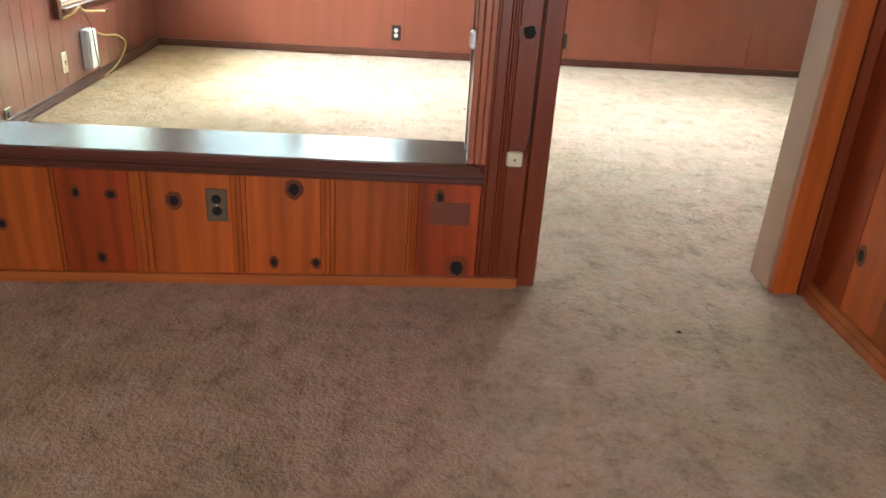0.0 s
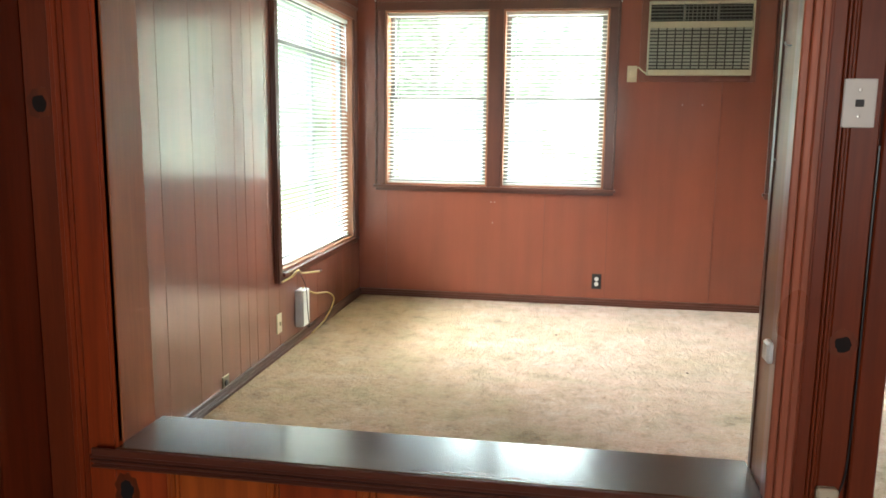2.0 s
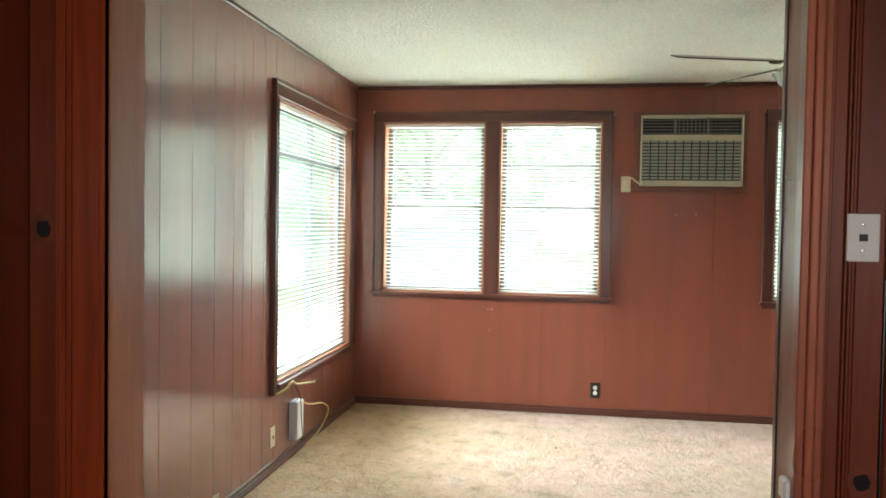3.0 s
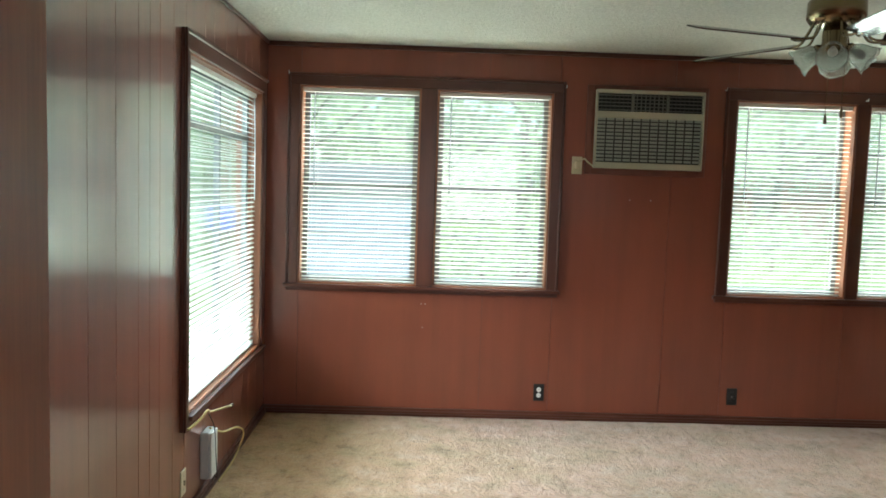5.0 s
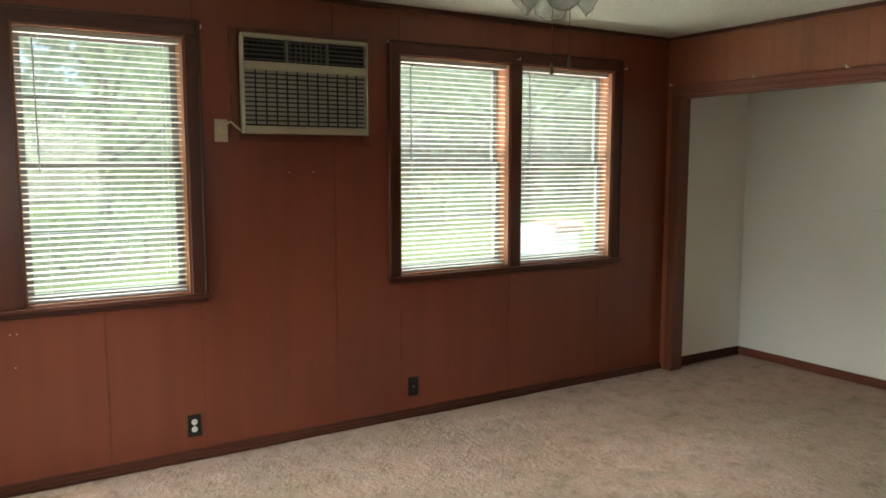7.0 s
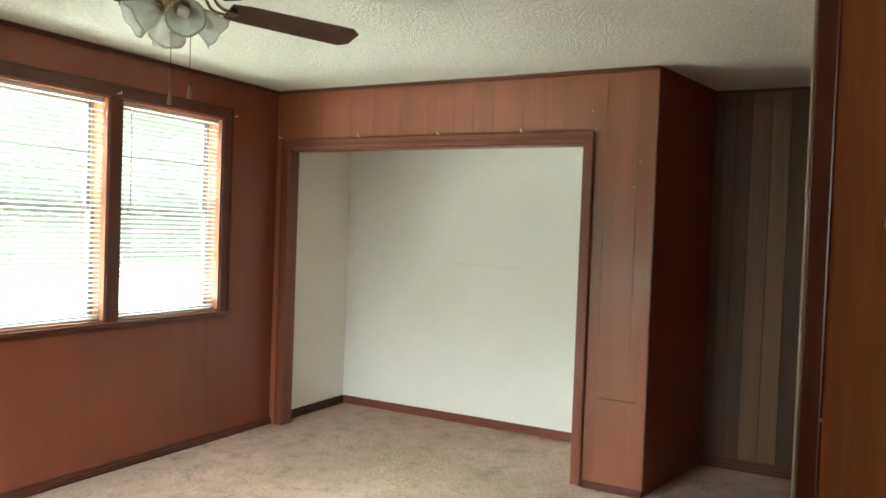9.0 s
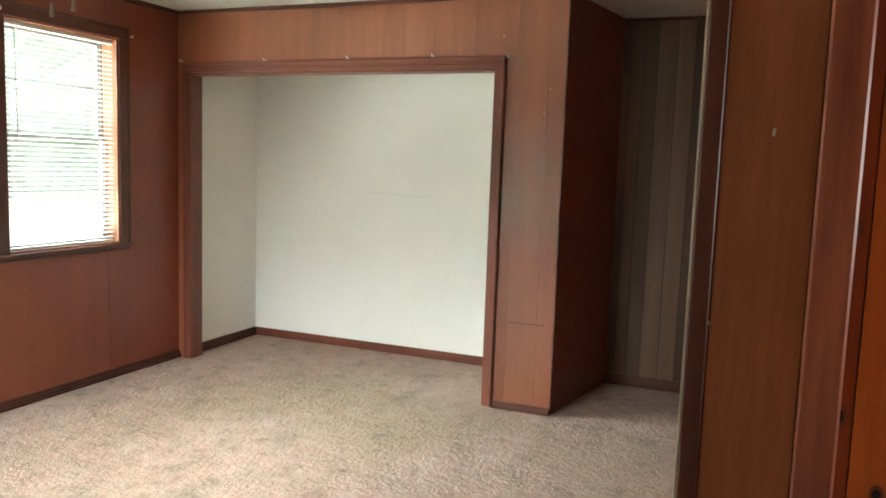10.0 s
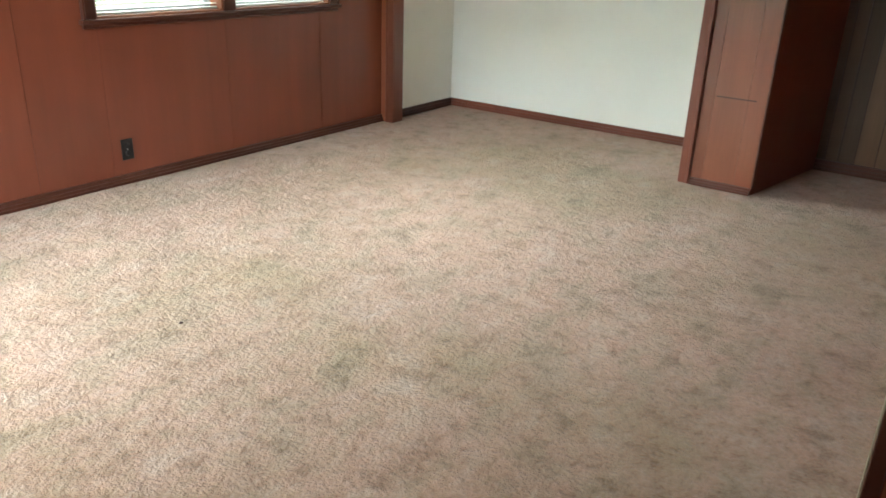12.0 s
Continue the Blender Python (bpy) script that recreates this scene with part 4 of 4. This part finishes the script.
def ceiling_fan(cx, cy):
    e = base("ceiling_fan", cx, cy, TOP, "five-bladed ceiling fan with brass fittings and glass tulip shades", "ceiling fan")
    part("canopy", lathe(bmesh.new(), [(0.001, TOP), (0.07, TOP), (0.075, TOP - 0.02), (0.05, TOP - 0.06), (0.02, TOP - 0.065)], (cx, cy, 0)), BRASS, e, smooth=True)
    part("motor", lathe(bmesh.new(), [(0.02, 2.415), (0.08, 2.41), (0.115, 2.38), (0.118, 2.31), (0.1, 2.285), (0.06, 2.275), (0.001, 2.275)], (cx, cy, 0), 32), BRASS, e, smooth=True)
    part("switch_housing", lathe(bmesh.new(), [(0.001, 2.275), (0.045, 2.274), (0.05, 2.25), (0.05, 2.20), (0.06, 2.19), (0.055, 2.17), (0.001, 2.165)], (cx, cy, 0)), BRASS, e, smooth=True)
    for k in range(5):
        m = pose(cx, cy, 2.215, 0, 0, -21 + 72 * k)
        bm = bmesh.new()
        tube(bm, [m @ Vector(p) for p in ((0.09, 0.02, 0.075), (0.13, 0.03, 0.005), (0.18, 0.02, -0.008), (0.21, 0.012, -0.006))], 0.006, 6)
        tube(bm, [m @ Vector(p) for p in ((0.09, -0.02, 0.075), (0.13, -0.03, 0.005), (0.18, -0.02, -0.008), (0.21, -0.012, -0.006))], 0.006, 6)
        arm = part("blade_arm", bm, BRASS, e, smooth=True)
        bm = bmesh.new()
        out = [(0.18, -0.045), (0.24, -0.055), (0.665, -0.064), (0.70, -0.04), (0.70, 0.04), (0.665, 0.064), (0.24, 0.055), (0.18, 0.045)]
        lo = [bm.verts.new(m @ pose(0, 0, 0, -17) @ Vector((x, y, -0.003))) for x, y in out]
        hi = [bm.verts.new(m @ pose(0, 0, 0, -17) @ Vector((x, y, 0.003))) for x, y in out]
        bm.faces.new(lo)
        bm.faces.new(hi)
        for i in range(8):
            bm.faces.new((lo[i], lo[(i + 1) % 8], hi[(i + 1) % 8], hi[i]))
        part("blade", bm, BLADE, e)
    for k in range(4):
        m = pose(cx, cy, 2.195, 0, 0, 60 + 90 * k) @ pose(0.045, 0, -0.005, 0, 124, 0)
        arm = part("lamp_arm", lathe(bmesh.new(), [(0.001, -0.02), (0.014, -0.02), (0.016, 0.0), (0.026, 0.012), (0.026, 0.03), (0.001, 0.031)], None, 14, m), BRASS, e, smooth=True)
        bm = bmesh.new()
        prof = [(0.024, 0.02), (0.036, 0.035), (0.045, 0.06), (0.052, 0.09), (0.060, 0.112), (0.064, 0.118)]
        lathe(bm, prof + [(r - 0.003, h) for r, h in reversed(prof)], None, 28, m)
        for v in bm.verts:
            p = m.inverted() @ v.co
            if p.z > 0.09:
                a = math.atan2(p.y, p.x)
                p.z += 0.004 * math.sin(6 * a) * (p.z - 0.09) / 0.035
                v.co = m @ p
        part("glass_shade", bm, FROST, e, "frosted tulip glass shade", True)
        part("bulb", lathe(bmesh.new(), [(0.001, 0.09), (0.014, 0.085), (0.02, 0.065), (0.012, 0.04), (0.011, 0.031)], None, 14, m), WHITE, e, "white unlit bulb", True)
    for x, y, z in ((cx + 0.035, cy - 0.03, 1.89), (cx - 0.012, cy + 0.01, 1.865)):
        c = part("pull_chain", tube(bmesh.new(), [(x, y, 2.17), (x, y, 2.0), (x, y, z + 0.04)], 0.0015, 5), BRASS, e)
        part("pull_knob", lathe(bmesh.new(), [(0.001, 0.045), (0.004, 0.04), (0.008, 0.008), (0.006, 0.0), (0.001, -0.001)], (x, y, z), 10), PEWTER, c, smooth=True)


ceiling_fan(1.10, 4.74)


def hook(x, y, z, axis, label="small white curtain hook screwed above the frame"):
    """A cup hook: a stem and a turned-up end."""
    e = base("curtain_hook", x, y, z, label, "hook", "curtain hooks")
    d = Vector((0, -1, 0)) if axis == "y" else Vector((-1, 0, 0))
    p = Vector((x, y, z))
    part("hook_wire", tube(bmesh.new(), [p, p + d * 0.018, p + d * 0.028 + Vector((0, 0, -0.004)), p + d * 0.032 + Vector((0, 0, 0.012))], 0.0028, 6), WHITE, e)


for x, z in ((-1.527, 2.238), (0.268, 2.21), (1.316, 2.226), (2.245, 2.19), (3.17, 2.19)):
    hook(x, FAR - 0.002 if z > 2.195 else FAR - 0.014, z, "y")
hook(RIGHT - 0.001, 4.085, 2.08, "x")
hook(RIGHT - 0.001, 6.455, 2.10, "x")
for y in (5.75, 5.13, 4.55):
    hook(RIGHT - 0.02, y, 2.092, "x")
bent = base("bent_nail", OPEN_R, 2.668, 1.512, "small bent steel nail in the wooden jamb", "nail")
part("nail_shaft", tube(bmesh.new(), [(OPEN_R + 0.001, 2.668, 1.51), (OPEN_R - 0.012, 2.668, 1.511), (OPEN_R - 0.016, 2.667, 1.518)], 0.002, 6), STEEL, bent)


def nail(x, y, z, axis):
    e = base("nail", x, y, z, "small pale nail head in the wall", "nail", "nail heads")
    r = pose(x, y, z, 90) if axis == "y" else pose(x, y, z, 0, -90)
    part("nail_head", lathe(bmesh.new(), [(0.0001, 0.002), (0.0025, 0.0016), (0.0035, 0)], None, 8, r), STEEL, e)


for x, z in ((-0.635, 0.757), (-0.607, 0.757), (0.724, 1.491), (0.864, 1.492), (-0.62, 0.6)):
    nail(x, FAR, z, "y")
for y, z in ((4.9, 1.85), (5.75, 1.87), (5.5, 1.78)):
    nail(CLOSET_BACK, y, z, "x")
for y, z in ((3.86, 1.76), (4.12, 2.2), (3.83, 1.9)):
    nail(RIGHT, y, z, "x")
nail(OPEN_R - 0.0005, 2.735, 1.24, "x")

# bits on the carpet
for i, (x, y) in enumerate(((-0.1, 5.547), (0.62, 4.9), (1.1, 2.3))):
    e = base("debris", x, y, 0.002, "tiny dark crumb of debris on the carpet", "debris", "crumbs on the carpet")
    bm = bmesh.new()
    bmesh.ops.create_icosphere(bm, subdivisions=1, radius=0.007)
    for v in bm.verts:
        v.co = Vector((x + v.co.x * 1.5, y + v.co.y, 0.004 + v.co.z * 0.6)) + 0.003 * noise.noise_vector(v.co * 200)
    part("crumb", bm, GROOVE, e)


# ---- outdoors ----
def foliage_material(name, c):
    m, n, l, b = material(name, 0.6, spec=0.3)
    g = n.new("ShaderNodeNewGeometry")
    r = ramp(n, l, g.outputs["Random Per Island"], [(0.0, scale_colour(c, 0.7)), (0.6, c), (1.0, (c[0] * 1.5, c[1] * 1.3, c[2] * 1.2))])
    l.new(r.outputs[0], b.inputs["Base Color"])
    tr = n.new("ShaderNodeBsdfTranslucent")
    l.new(r.outputs[0], tr.inputs[0])
    mx = n.new("ShaderNodeMixShader")
    mx.inputs[0].default_value = 0.5
    l.new(b.outputs[0], mx.inputs[1])
    l.new(tr.outputs[0], mx.inputs[2])
    l.new(mx.outputs[0], n["Material Output"].inputs[0])
    return m


LEAF = foliage_material("tree_leaves", (0.20, 0.30, 0.14))
LEAF_FAR = foliage_material("far_leaves", (0.22, 0.31, 0.17))
BARK = plain("bark", (0.12, 0.09, 0.065), 0.9, dirt=0.5, scale=14, relief=0.6)
GROUND_Z = -0.5


def lawn_material():
    m, n, l, b = material("lawn", 0.9, spec=0.1)
    a, c = noise_node(n, l, 0.35, 4), noise_node(n, l, 18, 4)
    r = ramp(n, l, a.outputs[0], [(0.35, (0.12, 0.17, 0.05)), (0.65, (0.16, 0.22, 0.07))])
    s = ramp(n, l, c.outputs[0], [(0.3, (0.6, 0.6, 0.55)), (0.65, (1, 1, 1))])
    l.new(mix(n, l, 1.0, r.outputs[0], s.outputs[0], "MULTIPLY"), b.inputs["Base Color"])
    bump(n, l, b, c.outputs[0], 0.8, 0.05)
    return m


bm = bmesh.new()
bmesh.ops.create_grid(bm, x_segments=60, y_segments=60, size=1.0)
for v in bm.verts:
    x, y = v.co.x * abs(v.co.x) * 900, v.co.y * abs(v.co.y) * 900
    v.co = Vector((x, y + 10, GROUND_Z + 0.06 * noise.noise((x * 0.2, y * 0.2, 0))))
tagged(part("ground", bm, lawn_material()), "sunlit green lawn round the house", "lawn", kind="structure")


def leaves(bm, centre, radius, count, size, rng):
    for _ in range(count):
        d = Vector((rng.gauss(0, 1), rng.gauss(0, 1), rng.gauss(0, 1))).normalized() * radius * rng.random() ** 0.45
        p = Vector(centre) + Vector((d.x, d.y, d.z * 0.75))
        u = Vector((rng.gauss(0, 1), rng.gauss(0, 1), rng.gauss(0, 0.6))).normalized()
        v = u.orthogonal().normalized()
        s = size * (0.6 + 0.8 * rng.random())
        bm.faces.new([bm.verts.new(p + q) for q in (u * s, v * s * 0.5, -u * s, -v * s * 0.5)])


def tree(x, y, height, crown, seed, low=0.35):
    rng = random.Random(seed)
    e = base("tree", x, y, GROUND_Z, "leafy broad-crowned green tree standing on the lawn", "tree", "yard trees")
    bm = bmesh.new()
    lathe(bm, [(0.26, 0), (0.17, 0.5), (0.14, height * 0.45), (0.07, height * 0.8), (0.01, height * 0.95)], (x, y, GROUND_Z), 10)
    tips = []
    for i in range(9):
        a, h = rng.random() * 6.28, height * (low + 0.5 * rng.random())
        r = crown * (0.5 + 0.4 * rng.random())
        t = Vector((x + r * math.cos(a), y + r * math.sin(a), GROUND_Z + h + crown * 0.3 * rng.random()))
        tube(bm, [(x, y, GROUND_Z + h * 0.8), ((x + t.x) / 2, (y + t.y) / 2, GROUND_Z + h), t], 0.04, 5)
        tips.append(t)
    part("trunk", bm, BARK, e)
    bm = bmesh.new()
    for t in tips + [Vector((x, y, GROUND_Z + height * 0.8))]:
        for _ in range(4):
            c = t + Vector((rng.gauss(0, crown * 0.22), rng.gauss(0, crown * 0.22), rng.gauss(0, crown * 0.2)))
            leaves(bm, c, crown * 0.33, 85, 0.13, rng)
    part("crown", bm, LEAF, e)


for i, (x, y, h, c, lo) in enumerate(((1.6, 19, 7, 3.0, 0.2), (-4.2, 24, 9, 3.6, 0.3), (4.6, 22, 8, 3.2, 0.22), (9.5, 27, 9, 3.6, 0.35), (-9, 14, 8, 3.2, 0.35), (15.5, 24, 8, 3.4, 0.35), (-12, 24, 9, 3.8, 0.3), (7.2, 25, 8, 3.2, 0.25), (12.5, 30, 9, 3.8, 0.3), (20, 29, 9, 3.6, 0.3))):
    tree(x, y, h, c, 100 + i, lo)


def bush(x, y, r, seed):
    e = base("bush", x, y, GROUND_Z, "low bright green shrub at the edge of the lawn", "bush", "garden shrubs")
    rng = random.Random(seed)
    bm = bmesh.new()
    for _ in range(9):
        leaves(bm, (x + rng.gauss(0, r * 0.5), y + rng.gauss(0, r * 0.3), GROUND_Z + r * (0.4 + 0.5 * rng.random())), r * 0.5, 70, 0.09, rng)
    part("leaves", bm, LEAF, e)
    part("stems", tube(bmesh.new(), [(x, y, GROUND_Z - 0.05), (x, y, GROUND_Z + r * 0.6)], 0.04, 5), BARK, e)


for i, (x, y, r) in enumerate(((0.6, 17.5, 1.0), (2.2, 18.5, 1.2), (6.4, 20, 1.3), (-6.2, 18.5, 1.1), (8.8, 22, 1.5), (12.5, 24, 1.6), (16.5, 27, 1.7))):
    bush(x, y, r, 300 + i)
rng = random.Random(9)
bm = bmesh.new()
for _ in range(800):
    a = radians(20 + 190 * rng.random())
    d = 38 + 10 * rng.random()
    leaves(bm, (d * math.cos(a), 5 + d * math.sin(a), GROUND_Z + 0.5 + 8.5 * rng.random() ** 1.2), 2.2, 60, 0.45, rng)
tagged(part("far_woods", bm, LEAF_FAR), "dense green line of far trees beyond the yard", "woods", kind="stuff")

# garden shed
SIDING = plain("pale_blue_siding", (0.26, 0.27, 0.35), 0.6, dirt=0.1)
ROOFING = plain("grey_shingle", (0.16, 0.15, 0.15), 0.85, dirt=0.3, scale=20)
shed = base("garden_shed", -2.2, 19.2, GROUND_Z, "pale blue-grey sided garden shed on the lawn", "shed")
part("wall", boxed(-3.9, -0.8, 18.04, 20.4, GROUND_Z - 0.1, 1.35), SIDING, shed)
for i in range(16):
    x = -3.9 + i * 0.2
    part("batten", boxed(x - 0.012, x + 0.012, 18.015, 18.04, GROUND_Z, 1.35), SIDING, shed)
part("door_post", boxed(-1.75, -1.63, 17.99, 18.015, GROUND_Z, 1.35, bevel=0.01), SIDING, shed)
part("corner_post", boxed(-0.84, -0.76, 17.99, 18.06, GROUND_Z, 1.35, bevel=0.01), SIDING, shed)
bm = bmesh.new()
v = [bm.verts.new(p) for p in ((-4.1, 17.8, 1.32), (-0.6, 17.8, 1.32), (-0.6, 19.2, 2.0), (-4.1, 19.2, 2.0), (-4.1, 20.6, 1.32), (-0.6, 20.6, 1.32))]
bm.faces.new((v[0], v[1], v[2], v[3]))
bm.faces.new((v[3], v[2], v[5], v[4]))
bm.faces.new((v[0], v[3], v[4]))
bm.faces.new((v[1], v[5], v[2]))
bm.faces.new((v[0], v[4], v[5], v[1]))
part("roof", bm, ROOFING, shed)

# neighbour's house
BRICK = plain("far_red_brick", (0.30, 0.16, 0.11), 0.85, dirt=0.35, scale=5)
house = base("neighbour_house", 18, 40, GROUND_Z, "low brick neighbour house with a grey roof", "house")
part("wall", boxed(13, 28, 38, 45, GROUND_Z - 0.1, 2.4), BRICK, house)
bm = bmesh.new()
v = [bm.verts.new(p) for p in ((12.5, 37.4, 2.38), (28.5, 37.4, 2.38), (28.5, 41.5, 4.3), (12.5, 41.5, 4.3), (12.5, 45.6, 2.38), (28.5, 45.6, 2.38))]
for f in ((0, 1, 2, 3), (3, 2, 5, 4), (0, 3, 4), (1, 5, 2), (0, 4, 5, 1)):
    bm.faces.new([v[i] for i in f])
part("roof", bm, ROOFING, house)
for x in (15, 19, 23):
    w = part("window", boxed(x, x + 1.2, 37.95, 38.02, 0.6, 1.9), SASH, house)
    part("pane", boxed(x + 0.08, x + 1.12, 37.93, 37.95, 0.68, 1.82), PANE, w)


def car(cx, cy, paint, label):
    """A small parked car, its length along x."""
    e = base("parked_car", cx, cy, GROUND_Z, label, "car")
    z = GROUND_Z
    bm = bmesh.new()
    side = [(-2.1, 0.3), (-2.15, 0.65), (-1.9, 0.85), (-1.1, 0.95), (-0.6, 1.38), (0.7, 1.42), (1.3, 1.0), (2.0, 0.9), (2.15, 0.6), (2.1, 0.3)]
    rings = []
    for y, k in ((-0.85, 0.97), (-0.75, 1.0), (0.75, 1.0), (0.85, 0.97)):
        rings.append([bm.verts.new((cx + x, cy + y * (0.82 if h > 1.1 else 1), z + 0.3 + (h - 0.3) * k)) for x, h in side])
    for a, b in zip(rings, rings[1:]):
        for i in range(len(side)):
            bm.faces.new((a[i], a[(i + 1) % len(side)], b[(i + 1) % len(side)], b[i]))
    bm.faces.new(rings[0])
    bm.faces.new(rings[-1])
    part("body", bm, paint, e)
    bm = bmesh.new()
    f = [bm.verts.new((cx + x, cy - 0.80 + 0.0 * x, z + h)) for x, h in ((-0.95, 0.98), (-0.5, 1.32), (0.62, 1.34), (1.1, 1.0))]
    g = bm.faces.new(f)
    ex = bmesh.ops.extrude_face_region(bm, geom=[g])
    for v in [v for v in ex["geom"] if isinstance(v, bmesh.types.BMVert)]:
        v.co.y += 0.05
    part("side_window", bm, BLACK, e)
    for x in (-1.35, 1.35):
        w = part("tyre", lathe(bmesh.new(), [(0.18, -0.1), (0.31, -0.1), (0.33, 0), (0.31, 0.1), (0.18, 0.1)], None, 20, pose(cx + x, cy - 0.8, z + 0.33, 90)), BLACK, e)
        part("rim", lathe(bmesh.new(), [(0.001, 0.09), (0.18, 0.1)], None, 16, pose(cx + x, cy - 0.8, z + 0.33, 90)), STEEL, w)


# made-up tubs in place of an unidentified pale shape, set along the camera's view
tub = base("unclear_lawn_shape", 8.1, 13.3, GROUND_Z, "made-up tubs for an unclear white, blue and reddish shape on the lawn", "storage tub")
part("blue_tub", boxed(7.5, 8.75, 12.9, 13.7, GROUND_Z - 0.05, -0.12, bevel=0.05), plain("blue_plastic", (0.25, 0.42, 0.62), 0.5), tub, "pale blue tub")
part("white_tub", boxed(7.55, 8.6, 12.95, 13.6, -0.12, 0.42, bevel=0.06), WHITE, tub, "white tub")
part("lid", boxed(8.0, 8.68, 12.9, 13.65, 0.3, 0.5, bevel=0.05), plain("red_plastic", (0.42, 0.20, 0.15), 0.5), tub, "dull red lid")
car(-9.5, 20.5, plain("silver_car_paint", (0.75, 0.76, 0.78), 0.3), "pale silver car parked beyond the lawn")
post = base("utility_post", -3.6, 13, GROUND_Z, "weathered wooden post with a blue box on it", "post")
part("pole", lathe(bmesh.new(), [(0.001, 0), (0.07, 0), (0.06, 3.4), (0.001, 3.4)], (-3.6, 13, GROUND_Z - 0.05), 12), BARK, post)
part("box", boxed(-3.82, -3.44, 12.80, 12.93, 0.78, 1.14, bevel=0.02), plain("blue_paint", (0.06, 0.10, 0.42), 0.5), post, "blue metal box")

# roof over the rooms
tagged(part("roof", boxed(X0 - 0.1, X1 + 0.1, Y0 - 0.2, FAR + 0.18, TOP + 0.125, TOP + 0.3), ROOFING), "plain roof slab over the rooms", "roof", kind="structure")
tagged(part("wall_closing_east", boxed(X1 - 0.02, X1 + 0.06, Y0, FAR + 0.16, -0.3, TOP), DRYWALL), "plain outer wall closing the house", "wall", kind="structure")
tagged(part("wall_closing_south", boxed(FRONT_R + 0.2, X1 - 0.02, 2.4, 2.5, -0.3, TOP), DRYWALL), "plain inner wall closing the hall", "wall", kind="structure")
